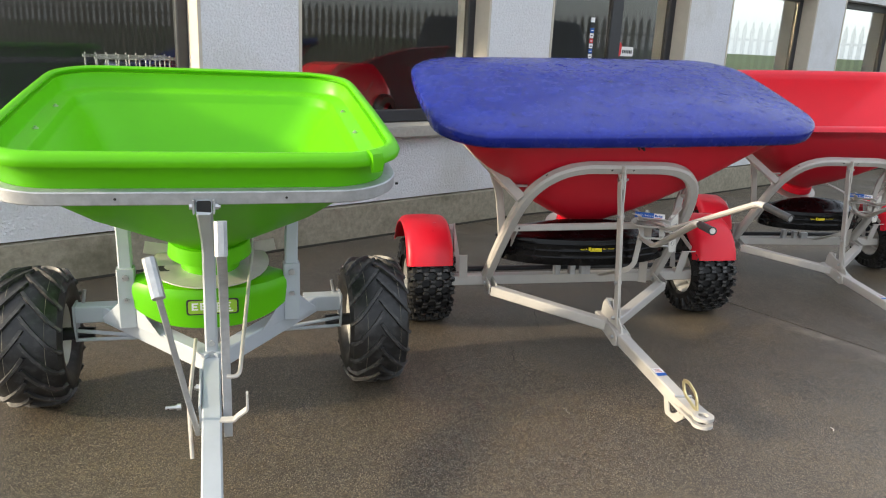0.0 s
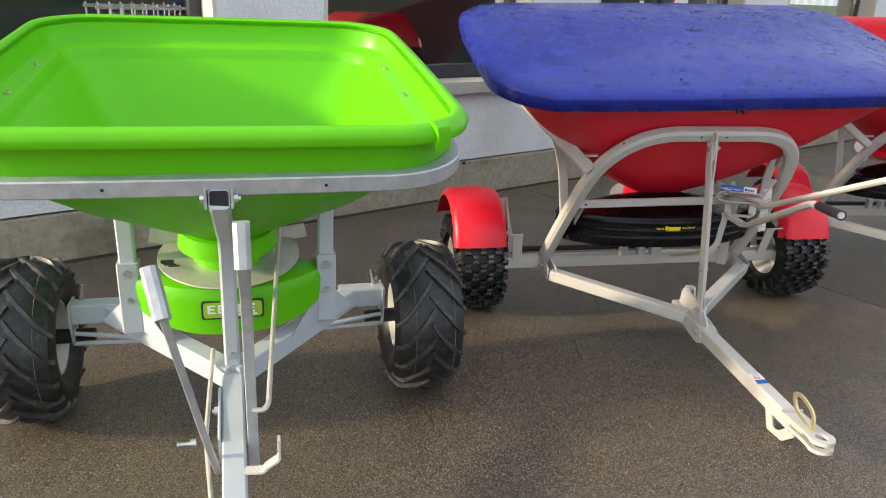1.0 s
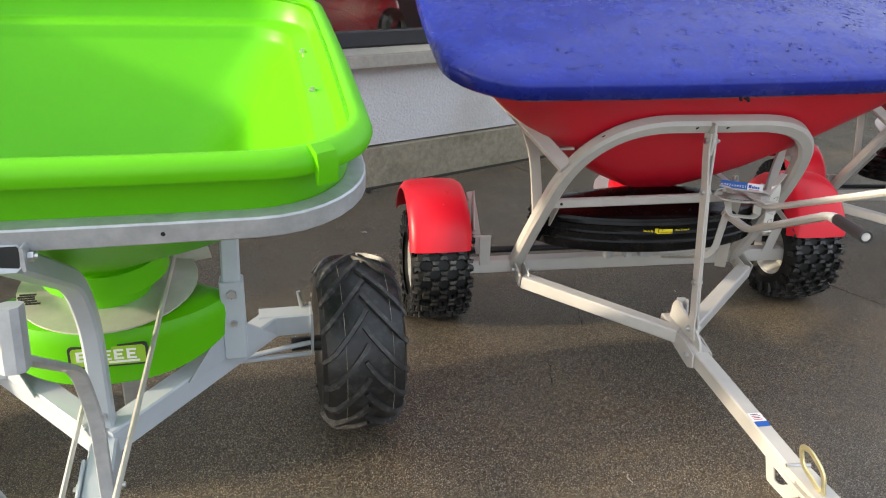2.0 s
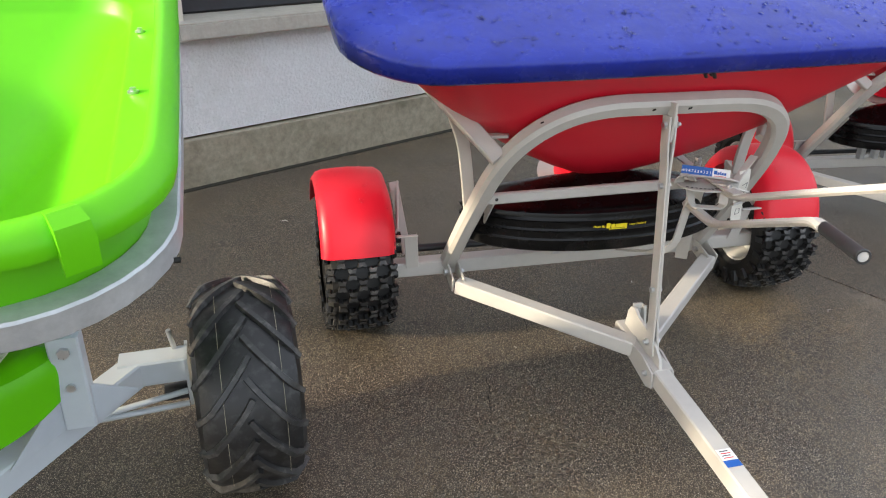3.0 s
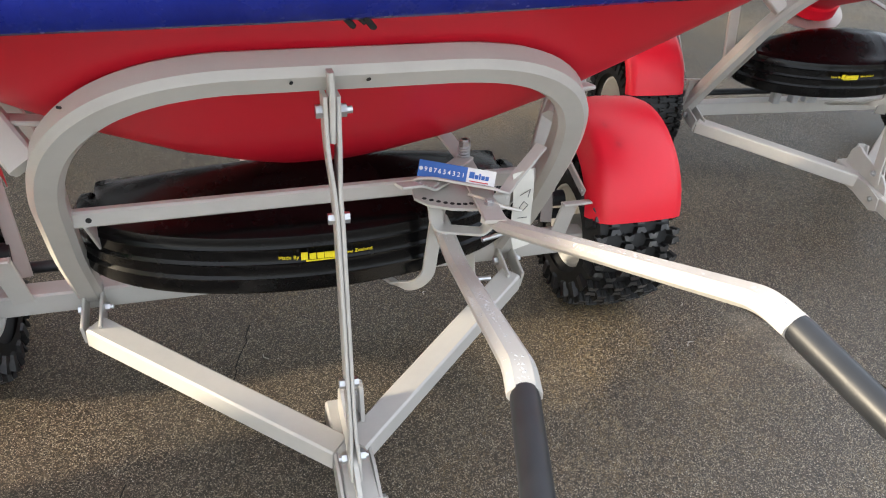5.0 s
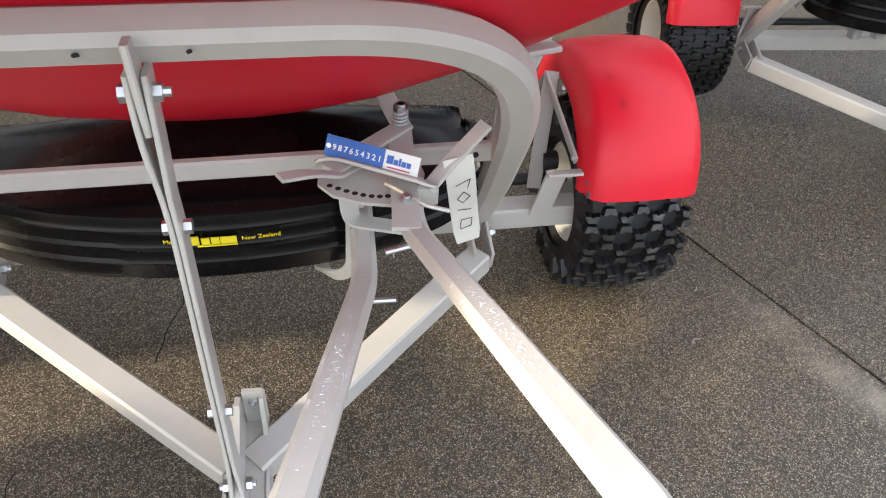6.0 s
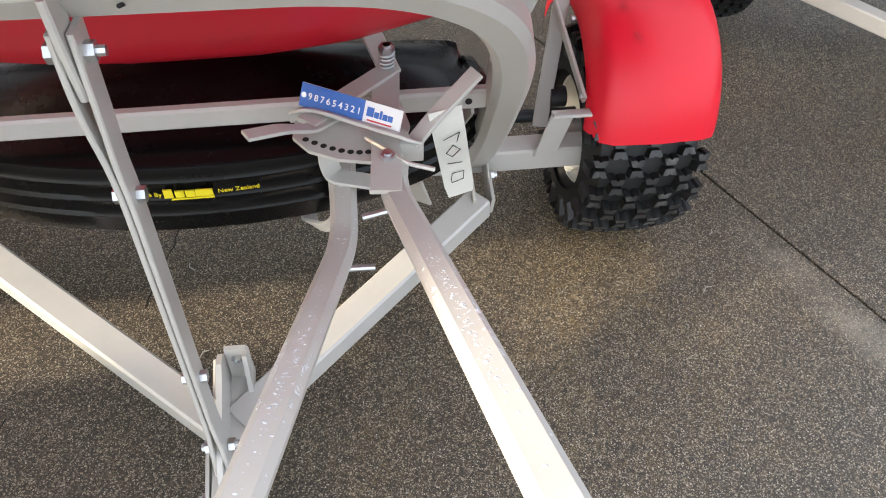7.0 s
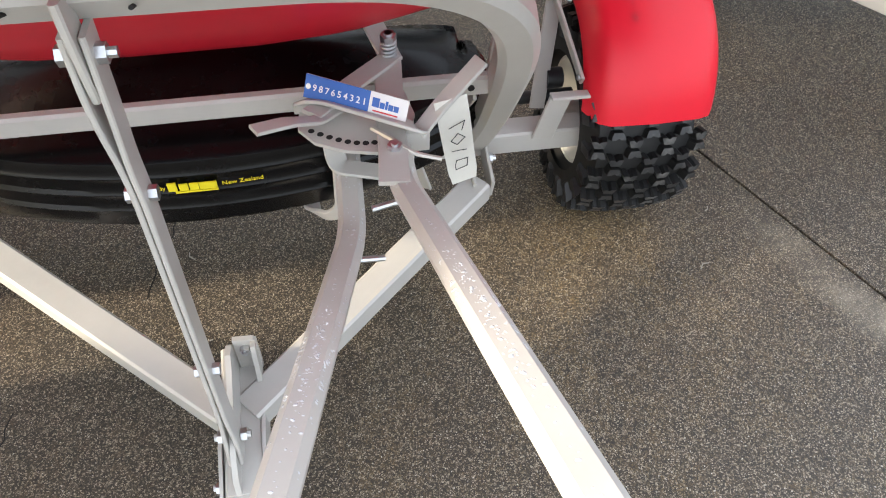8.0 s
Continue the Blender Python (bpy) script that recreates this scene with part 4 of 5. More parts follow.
def controls(root):
    """The rate quadrant with its scale plate, the two levers, the spring and the paper tag."""
    bm = bmesh.new()
    prof = [(0.150, -0.255), (0.146, -0.216), (0.165, -0.190), (0.20, -0.172), (0.240, -0.163), (0.275, -0.172), (0.292, -0.225), (0.285, -0.27)]
    loft(bm, [[P(u, v, 0.571) for u, v in prof], [P(u, v, 0.576) for u, v in prof]], True, True)
    part("quadrant_plate", bm, WHITE, root, "drilled quadrant plate")
    for k in range(9):
        t = k / 8
        bm = bmesh.new()
        bmesh.ops.create_circle(bm, cap_ends=True, segments=10, radius=0.0042, matrix=Matrix.Translation(P(0.162 + 0.085 * t, -0.210 + 0.030 * math.sin(t * 1.9), 0.5766)))
        part("bolt_hole", bm, HOLE, root)
    bm = bmesh.new()
    sweep(bm, bent([P(0.158, -0.250, 0.573), P(0.158, -0.247, 0.596), P(0.185, -0.238, 0.599), P(0.275, -0.182, 0.601), P(0.288, -0.176, 0.595), P(0.288, -0.176, 0.562)], 0.012, 4), square(0.03, 0.005, 0.001), up=(0, 0.5, 0.9))
    part("plate_bridge", bm, WHITE, root)
    # scale plate
    QM = Matrix.Translation(P(0.219, -0.219, 0.6135)) @ pose(0, 0, 0, 0, 0, -30) @ pose(0, 0, 0, 58)
    bm = bmesh.new()
    wall_box(bm, QM, -0.067, 0.067, -0.0145, 0.0145, -0.002, 0.0)
    plate = part("scale_plate", bm, STICKW, root, "white scale plate with blue numbered field", smooth=0)
    bm = bmesh.new()
    wall_box(bm, QM, -0.067, 0.018, -0.0145, 0.0145, 0.0, 0.0006)
    part("blue_field", bm, STICKB, plate, smooth=0)
    for k, ch in enumerate("987654321"):
        text_mesh("numeral", ch, 0.0112, STICKW, plate, QM @ Matrix.Translation((-0.0535 + 0.0082 * k, -0.0005, 0.0008)), bold=0.0001)
    bm = bmesh.new()
    bmesh.ops.create_circle(bm, cap_ends=True, segments=10, radius=0.0035, matrix=QM @ Matrix.Translation((-0.062, 0, 0.0012)))
    part("rivet", bm, ZINC, plate)
    bm = bmesh.new()
    for k, (x0, x1, hh) in enumerate(((0.022, 0.031, 0.011), (0.032, 0.038, 0.007), (0.039, 0.042, 0.010), (0.043, 0.049, 0.007), (0.050, 0.056, 0.007))):
        wall_box(bm, QM, x0, x1, -0.003, hh - 0.003, 0.0, 0.0008)
    part("maker_mark", bm, STICKB, plate, "maker's mark as plain blocks", smooth=0)
    bm = bmesh.new()
    wall_box(bm, QM, 0.024, 0.056, -0.0085, -0.0068, 0.0, 0.0008)
    part("print_line", bm, REDINK, plate, smooth=0)
    # uprights from the beam to the quadrant, and the flat tab
    for pts, w, t in (([P(0.185, -0.235, 0.570), P(0.187, -0.215, 0.525), P(0.192, -0.205, 0.515), P(0.262, -0.185, 0.513), P(0.272, -0.185, 0.522), P(0.276, -0.195, 0.572)], 0.026, 0.005),
                      ([P(0.273, -0.350, 0.568), P(0.262, -0.235, 0.580), P(0.256, -0.150, 0.586), P(0.250, -0.095, 0.592)], 0.036, 0.006),
                      ([P(0.102, -0.150, 0.640), P(0.140, -0.172, 0.628), P(0.172, -0.205, 0.597), P(0.222, -0.262, 0.580)], 0.019, 0.005),
                      ([P(0.372, -0.224, 0.652), P(0.318, -0.195, 0.612), P(0.290, -0.180, 0.585)], 0.022, 0.006),
                      ([P(0.282, -0.352, 0.572), P(0.222, -0.285, 0.584), P(0.165, -0.215, 0.598)], 0.028, 0.006),
                      ([P(0.278, -0.350, 0.566), P(0.235, -0.48, 0.61), P(0.18, -0.62, 0.645)], 0.03, 0.006),
                      ([P(0.335, -0.43, 0.22), P(0.292, -0.36, 0.40), P(0.262, -0.30, 0.566)], 0.04, 0.006)):
        bm = bmesh.new()
        sweep(bm, bent(pts, 0.012, 4), square(w, t, 0.001))
        part("control_bracket", bm, WHITE, root)
    # spring on its bolt
    sp = P(0.274, -0.347, 0.570)
    bm = bmesh.new()
    n = 60
    sweep(bm, [sp + Vector((0.0095 * math.cos(math.tau * 5 * k / n), 0.0095 * math.sin(math.tau * 5 * k / n), 0.030 * k / n)) for k in range(n + 1)], circle(0.0022, 6))
    part("spring", bm, GALV, root, "grey coil spring")
    bm = bmesh.new()
    rod(bm, sp - Vector((0, 0, 0.012)), sp + Vector((0, 0, 0.042)), 0.005, 8)
    part("spring_bolt", bm, ZINC, root)
    bolt(root, sp + Vector((0, 0, 0.030)), (0, 0, 1), 0.011, 0.009, 0.003)
    bolt(root, P(0.258, -0.155, 0.587), (0, 0, 1), 0.009, 0.008, 0.003)
    # levers
    for nm, pts in (("lever", [P(0.204, -0.258, 0.503), P(0.199, -0.120, 0.500), P(0.193, -0.075, 0.515), P(0.105, 0.350, 0.722), P(0.094, 0.392, 0.727)]),
                    ("lever", [P(0.262, -0.235, 0.568), P(0.262, -0.105, 0.577), P(0.320, 0.400, 0.810), P(0.325, 0.440, 0.809)])):
        bm = bmesh.new()
        path = bent(pts, 0.025, 5)
        sweep(bm, path, square(0.034, 0.020, 0.007))
        lever = part(nm, bm, WHITE, root, "long cream control lever with a black grip", smooth=35)
        g0 = pts[-1]
        d = (P(0.044, 0.556, 0.745) - g0) if pts[0].x < 0.25 else (P(0.350, 0.560, 0.788) - g0)
        bm = bmesh.new()
        a = g0 - d * 0.02
        fr = [(0.0, 0.011), (0.0, 0.0135), (0.06, 0.0145), (0.94, 0.0145), (0.985, 0.0155), (1.0, 0.0142), (1.0, 0.0112), (0.95, 0.0105)]
        s_, t_, _d = frame_from(d)
        loft(bm, [[a + d * f + (s_ * math.cos(math.tau * k / 16) + t_ * math.sin(math.tau * k / 16)) * r for k in range(16)] for f, r in fr], False, True)
        part("grip", bm, GRIP, lever, "dark grey rubber grip")
        bm = bmesh.new()
        sweep(bm, [a + d * 0.94, a + d * 0.99], circle(0.0102, 12), up=(0.3, 0.1, 1))
        part("tube_end", bm, GALV, lever)
    for a, b in ((P(0.262, -0.085, 0.575), P(0.222, -0.078, 0.572)), (P(0.19, -0.05, 0.518), P(0.232, -0.05, 0.516))):
        bm = bmesh.new()
        rod(bm, a, b, 0.004, 8)
        part("stop_pin", bm, ZINC, root)
    bm = bmesh.new()
    sweep(bm, bent([P(0.235, -0.195, 0.586), P(0.255, -0.17, 0.590), P(0.28, -0.145, 0.586), P(0.312, -0.14, 0.578)], 0.01, 4), circle(0.003, 6))
    part("split_pin", bm, STAINLESS, root, "twisted wire pin")
    # paper tag hung on the bracket
    bm = bmesh.new()
    rows = []
    for k in range(9):
        f = k / 8
        w = 0.004 * math.sin(f * 7)
        c = P(0.330 + 0.036 * f, -0.192 - 0.045 * f + w, 0.622 - 0.19 * f)
        h = 0.021 if f < 0.9 else 0.018
        rows.append([c + Vector((-h, -0.004, 0)), c + Vector((h, 0.006, 0.002)), c + Vector((h, 0.0068, 0.002)), c + Vector((-h, -0.0032, 0))])
    loft(bm, rows, True, True)
    tag = part("paper_tag", bm, PAPER, root, "creased white paper tag with a handwritten scrawl")
    for k, q in enumerate((((-0.006, 0.0), (0.008, 0.004), (0.006, -0.006)), ((-0.006, 0.0), (0.0, 0.007), (0.007, 0.0), (0.0, -0.006), (-0.006, 0.0)), ((-0.007, 0.002), (0.007, -0.001)), ((-0.006, 0.0), (-0.005, 0.006), (0.006, 0.005), (0.006, -0.005), (-0.005, -0.006), (-0.006, 0.0)))):
        f = 0.25 + 0.17 * k
        c = P(0.330 + 0.036 * f, -0.192 - 0.045 * f + 0.004 * math.sin(f * 7) + 0.003, 0.622 - 0.19 * f)
        bm = bmesh.new()
        sweep(bm, [c + Vector((1.5 * x, 0.004 * x / 0.008, 1.5 * y)) for x, y in q], square(0.0010, 0.0010, 0.0002), up=(0, 1, 0))
        part("scrawl", bm, INK, tag)


SUP = ((0.418, -0.195, 0.700), (0.682, -0.505, 0.985))
GUS = [(0.436, -0.375, 0.47), (0.446, -0.385, 0.58), (0.462, -0.385, 0.69), (0.520, -0.345, 0.822)]


# ---- green spreader ----
def green_spreader():
    root = tagged(new("green_spreader"), "lime green plastic spreader on a grey steel chassis", "fertiliser spreader")
    HM = Matrix.Translation(P(GRIM[0], GRIM[1], GRIM[2])) @ pose(0, 0, 0, GTILT)
    A, B = GRIM[3], GRIM[4]
    # hopper: outside up to the lip, over it, and down the inside
    spec = [(0.112, 0.112, 0.111, -0.52, 0), (0.114, 0.114, 0.113, -0.475, 0), (0.128, 0.126, 0.122, -0.458, 0), (0.19, 0.188, 0.145, -0.415, 0), (0.35, 0.36, 0.17, -0.285, 0.004), (A - 0.09, B - 0.07, 0.17, -0.148, 0.006), (A - 0.045, B - 0.038, 0.165, -0.118, 0.006),
            (A - 0.036, B - 0.032, 0.165, -0.10, 0.006), (A - 0.028, B - 0.026, 0.165, -0.044, 0.006), (A - 0.016, B - 0.016, 0.165, -0.041, 0.006), (A, B, 0.168, -0.036, 0.008), (A + 0.003, B + 0.003, 0.17, -0.022, 0.008), (A - 0.004, B - 0.004, 0.168, -0.008, 0.008), (A - 0.016, B - 0.016, 0.164, 0.0, 0.008), (A - 0.027, B - 0.027, 0.16, -0.001, 0.008),
            (A - 0.033, B - 0.033, 0.155, -0.006, 0.008), (A - 0.032, B - 0.032, 0.155, -0.012, 0.008), (A - 0.024, B - 0.024, 0.156, -0.014, 0.008), (A - 0.024, B - 0.024, 0.156, -0.020, 0.008), (A - 0.037, B - 0.037, 0.15, -0.022, 0.008), (A - 0.041, B - 0.041, 0.147, -0.070, 0.006), (A - 0.046, B - 0.046, 0.142, -0.077, 0.006), (A - 0.082, B - 0.078, 0.125, -0.082, 0.005), (A - 0.089, B - 0.085, 0.12, -0.088, 0.005), (A - 0.093, B - 0.089, 0.118, -0.112, 0.004), (A - 0.101, B - 0.096, 0.112, -0.121, 0.003), (A - 0.135, B - 0.122, 0.11, -0.150, 0.0), (0.34, 0.35, 0.13, -0.262, 0), (0.19, 0.188, 0.12, -0.375, 0), (0.12, 0.12, 0.118, -0.43, 0)]
    bm = bmesh.new()
    loft(bm, hopper_rings(HM, spec), False, True)
    part("hopper", bm, GREEN, root, "lime green moulded hopper with a rolled lip", smooth=50)
    # lip strap at one front corner
    bm = bmesh.new()
    rings = []
    O = outline(A + 0.005, B + 0.005, 0.172, 8, 0.008)
    idx = [i for i, (x, y) in enumerate(O) if y < 0 and A - 0.125 < x < A - 0.045]
    for i in idx:
        x, y = O[i]
        n = Vector((x - math.copysign(A - 0.167, x) if abs(x) > A - 0.167 else 0, y - math.copysign(B - 0.167, y) if abs(y) > B - 0.167 else 0, 0)).normalized()
        rings.append([HM @ (Vector((x, y, 0)) + n * a + Vector((0, 0, h))) for a, h in ((0.0, -0.052), (0.006, -0.052), (0.008, -0.02), (0.002, -0.002), (-0.018, 0.006), (-0.04, -0.002), (-0.04, -0.008), (-0.018, -0.003))])
    loft(bm, rings, True, True)
    part("lip_joint", bm, GREEN, root, "overlapping joint of the green lip")
    for u, v in ((0.515, 0.237), (0.515, -0.061), (-0.515, 0.237), (-0.515, -0.061)):
        bm = bmesh.new()
        x = math.copysign(A - 0.064, u)
        c = HM @ Vector((x, v, -0.0805))
        sweep(bm, [c, c + Vector((0, 0, 0.004))], circle(0.009, 10))
        sweep(bm, [c + Vector((0, 0, 0.004)), c + Vector((0, 0, 0.009))], circle(0.005, 8))
        part("hopper_screw", bm, ZINC, root, "zinc screw in the hopper rim")
    # galvanised ring that carries the hopper
    bm = bmesh.new()
    pts = [HM @ Vector((x, y, -0.118)) for x, y in outline(A - 0.020, B - 0.018, 0.170, 8, 0.008)]
    sweep(bm, pts, [(0.012, 0.018), (0.015, 0.015), (0.015, -0.015), (0.012, -0.018), (-0.018, -0.018), (-0.018, 0.018)], up=HM.to_3x3() @ Vector((0, 0, 1)), closed=True)
    part("hopper_ring", bm, GALV, root, "galvanised steel ring round the hopper", smooth=30)
    for x, y in ((A - 0.006, -B + 0.11), (-A + 0.006, -B + 0.11), (-0.20, -B - 0.001), (0.22, -B - 0.001)):
        bm = bmesh.new()
        c = HM @ Vector((x, y, -0.118))
        d = (HM.to_3x3() @ Vector((x if abs(x) > 0.4 else 0, y if abs(x) < 0.4 else 0, 0))).normalized()
        sweep(bm, [c - d * 0.004, c + d * 0.0035], circle(0.0035, 10), up=(0.1, 0.2, 0.9))
        part("bolt_hole", bm, HOLE, root)
    # chassis
    for sd in (-1, 1):
        bm = bmesh.new()
        bar(bm, P(sd * 0.475, GAX + 0.01, 0.340), P(sd * 0.335, GAX + 0.01, 0.340), 0.06, 0.062)
        bar(bm, P(sd * 0.365, GAX + 0.016, 0.338), P(sd * 0.0, 0.318, 0.305), 0.056, 0.062)
        part("chassis_arm", bm, GREY, root, smooth=20)
        bm = bmesh.new()
        prof = [(GAX - 0.03, 0.375), (GAX + 0.05, 0.375), (GAX + 0.05, 0.305), (GAX + 0.03, 0.235), (GAX - 0.03, 0.235)]
        loft(bm, [[P(sd * 0.474, v, z) for v, z in prof], [P(sd * 0.481, v, z) for v, z in prof]], True, True)
        part("axle_plate", bm, GREY, root)
        bm = bmesh.new()
        rod(bm, P(sd * 0.42, GAX + 0.0, 0.258), P(sd * 0.56, GAX + 0.0, 0.262), 0.02)
        part("stub_axle", bm, GRIP, root)
        for dz in (0.0, 0.035):
            bm = bmesh.new()
            rod(bm, P(sd * 0.472, GAX + 0.035, 0.245 + dz), P(sd * 0.20, GAX + 0.06, 0.25), 0.007)
            part("tie_rod", bm, GREY, root)
        bm = bmesh.new()
        rod(bm, P(sd * 0.455, GAX - 0.01, 0.36), P(sd * 0.445, GAX - 0.01, 0.42), 0.006)
        part("lock_pin", bm, ZINC, root)
        # post that carries the ring
        bm = bmesh.new()
        bar(bm, P(sd * 0.277, 0.060, 0.345), P(sd * 0.277, 0.060, 0.555), 0.058, 0.05, up=(0, 1, 0))
        part("post_socket", bm, GREY, root)
        bm = bmesh.new()
        sweep(bm, [P(sd * 0.276, 0.058, 0.50), P(sd * 0.279, 0.046, 0.66), P(sd * 0.286, 0.036, 0.80)], square(0.045, 0.04), up=(0, 1, 0))
        part("post", bm, GREY, root)
        bolt(root, P(sd * 0.277, 0.086, 0.526), P(0, 1, 0), 0.012, 0.008)
        bolt(root, P(sd * 0.277, 0.086, 0.446), P(0, 1, 0), 0.009, 0.007)
        for k, q in enumerate((0.11, -0.10)):
            bm = bmesh.new()
            base = [P(sd * 0.277 + sd * (0.02 if k else -0.02), 0.07, 0.44), P(sd * (0.277 - q), 0.07 + q * (1.0 if not k else 0.9), 0.345), P(sd * 0.277 + sd * (0.02 if k else -0.02), 0.07, 0.345)]
            off = P(0, 0.004, 0)
            loft(bm, [[p - off for p in base], [p + off for p in base]], True, True)
            part("gusset", bm, GREY, root)
        flotation_wheel(root, sd * 0.607, -GAX, GR, GR, 0.228, sd)
    bm = bmesh.new()
    sweep(bm, [P(0.0, 0.25, 0.297), P(0.0, 0.35, 0.288), P(0.012, 1.15, 0.09)], square(0.056, 0.062), up=(0, 0, 1))
    part("drawbar", bm, GREY, root)
    bm = bmesh.new()
    bar(bm, P(-0.032, 0.38, 0.272), P(-0.030, 0.56, 0.232), 0.008, 0.085)
    part("drawbar_plate", bm, GREY, root)
    bolt(root, P(-0.037, 0.42, 0.262), (-1, 0, 0), 0.011, 0.010, 0.006)
    bolt(root, P(0.033, 0.42, 0.262), (1, 0, 0), 0.011, 0.010, 0.006)
    # bent front post from the chassis to the ring
    fr = P(0.011, 0.722, 0.912)
    bm = bmesh.new()
    sweep(bm, bent([fr, P(0.007, 0.385, 0.722), P(0.002, 0.298, 0.58), P(0.0, 0.300, 0.31)], 0.07, 7), square(0.040, 0.040, 0.006), up=(1, 0, 0))
    part("front_post", bm, GREY, root, "bent galvanised front post", smooth=30)
    bm = bmesh.new()
    bar(bm, fr + P(0, -0.0005, 0.0), fr + P(0, 0.0015, 0.0008), 0.036, 0.034)
    part("tube_opening", bm, HOLE, root, "dark open end of the tube")
    for k in (-1, 1):
        bm = bmesh.new()
        bar(bm, fr + P(k * 0.025, 0.012, 0.002), fr + P(k * 0.025, -0.045, 0.002), 0.005, 0.036)
        part("post_lug", bm, GALV, root)
        bolt(root, fr + P(k * 0.028, -0.006, 0.0), (k, 0, 0), 0.008, 0.008, 0.005 if k > 0 else 0.0)
    bolt(root, P(0.002, 0.320, 0.369), P(0, 1, 0), 0.010, 0.008)
    bolt(root, P(0.002, 0.320, 0.330), P(0, 1, 0), 0.010, 0.008)
    # spinner skirt
    bm = bmesh.new()
    rows = []
    prof = [(0.985, 0.372), (1.0, 0.375), (1.02, 0.466), (1.015, 0.492), (0.985, 0.508), (0.90, 0.518), (0.70, 0.528)]
    for k in range(33):
        th = math.pi * (0.13 + 0.74 * k / 32)
        ring = []
        c0, s2 = math.cos(th), math.sin(th)
        end = (abs(c0) / math.cos(math.pi * 0.13)) ** 3
        for f, z in prof:
            ring.append(P(0.298 * f * c0, -0.045 + 0.245 * f * s2, z + (0.006 * end if z > 0.48 else 0.05 * end * (0.50 - z) / 0.12)))
        rows.append(ring)
    vs = [[bm.verts.new(p) for p in r] for r in rows]
    for a, b in zip(vs, vs[1:]):
        for j in range(len(prof) - 1):
            bm.faces.new((a[j], a[j + 1], b[j + 1], b[j]))
    skirt = part("spinner_skirt", bm, GREEN, root, "lime green moulded skirt in front of the spinner", smooth=35)
    md = skirt.modifiers.new("thick", "SOLIDIFY")
    md.thickness = 0.006
    LM = Matrix.Translation(P(0.006, 0.2035, 0.451)) @ pose(0, 0, 0, 87) @ Matrix.Diagonal((1.36, 1.25, 1.0, 1.0))
    for nm, mat, w, h, d in (("badge", INK, 0.062, 0.0215, 0.0012), ("badge_field", LIME, 0.058, 0.018, 0.0018)):
        bm = bmesh.new()
        loft(bm, [[LM @ Vector((x, y, z)) for x, y in outline(w, h, 0.006, 3)] for z in (-0.004, d)], True, True)
        part(nm, bm, mat, skirt, "dark-edged maker's badge" if nm == "badge" else "", smooth=0)
    bm = bmesh.new()
    for x in (-0.042, -0.022, -0.003, 0.016, 0.036):
        wall_box(bm, LM, x - 0.0075, x - 0.003, -0.008, 0.012, 0.0018, 0.0024)
        wall_box(bm, LM, x - 0.003, x + 0.0075, 0.008, 0.012, 0.0018, 0.0024)
        wall_box(bm, LM, x - 0.003, x + 0.0055, 0.0, 0.004, 0.0018, 0.0024)
        wall_box(bm, LM, x - 0.003, x + 0.0075, -0.008, -0.004, 0.0018, 0.0024)
    wall_box(bm, LM, 0.0, 0.048, -0.0145, -0.0105, 0.0018, 0.0024)
    part("maker_mark", bm, STICKW, skirt, "white maker's mark as plain blocks", smooth=0)
    # neck collar, plate, spinner
    NM = HM @ Matrix.Translation((0, 0, -0.495))
    for nm, r0, r1, z0, z1, mat in (("collar", 0.134, 0.140, 0.026, -0.026, GREEN), ("lower_collar", 0.10, 0.10, -0.026, -0.085, GREEN)):
        bm = bmesh.new()
        loft(bm, [[NM @ Vector((r * math.cos(math.tau * k / 32), r * math.sin(math.tau * k / 32), z)) for k in range(32)] for r, z in ((r0 - 0.01, z0), (r0, z0), (r1, z1), (r1 - 0.01, z1))], True, True)
        part(nm, bm, mat, root)
    c = P(0.0, 0.045, 0.562)
    bm = bmesh.new()
    loft(bm, [[c + Vector((r * math.cos(math.tau * k / 40), r * math.sin(math.tau * k / 40), h + 0.15 * r * math.sin(math.tau * k / 40))) for k in range(40)] for r, h in ((0.20, -0.003), (0.20, 0.001), (0.02, 0.004))], True, True)
    part("spinner_disc", bm, STAINLESS, root, "stainless spinner disc")
    for k in range(5):
        bm = bmesh.new()
        a = radians(150 + 9 * k)
        bar(bm, c + Vector((0.15 * math.cos(a), -0.10 + 0.012 * k, 0.0035)), c + Vector((0.185 * math.cos(a), -0.10 + 0.012 * k, 0.0035)), 0.006, 0.003)
        part("slot", bm, HOLE, root)
    for sd in (-1, 1):
        bm = bmesh.new()
        bar(bm, P(sd * 0.10, -0.05, 0.572), P(sd * 0.225, -0.03, 0.60), 0.004, 0.045)
        part("spinner_blade", bm, STAINLESS, root)
    # linkage under the skirt
    bm = bmesh.new()
    bar(bm, P(0.03, 0.10, 0.40), P(0.03, 0.10, 0.22), 0.05, 0.04, up=(0, 1, 0))
    part("gearbox", bm, GALV, root)
    # levers and rods
    for top, run in ((LEV_A, (P(0.053, 0.885, 0.845), P(0.050, 0.62, 0.665), P(0.049, 0.556, 0.52), P(0.049, 0.575, 0.17))), (LEV_B, (P(-0.107, 0.785, 0.712), P(-0.055, 0.635, 0.318), P(-0.036, 0.585, 0.19)))):
        bm = bmesh.new()
        sweep(bm, bent(list(run), 0.05, 5), square(0.026 if top.x > 0 else 0.016, 0.010, 0.002), up=(0, 1, 0))
        lever = part("lever", bm, GALV, root, "long galvanised flat-bar lever")
        bm = bmesh.new()
        bar(bm, top, run[0] - (top - run[0]) * 0.22, 0.03, 0.042, up=(0, 1, 0), bevel=0.008)
        part("handle", bm, GALV, lever, "square galvanised hand piece")
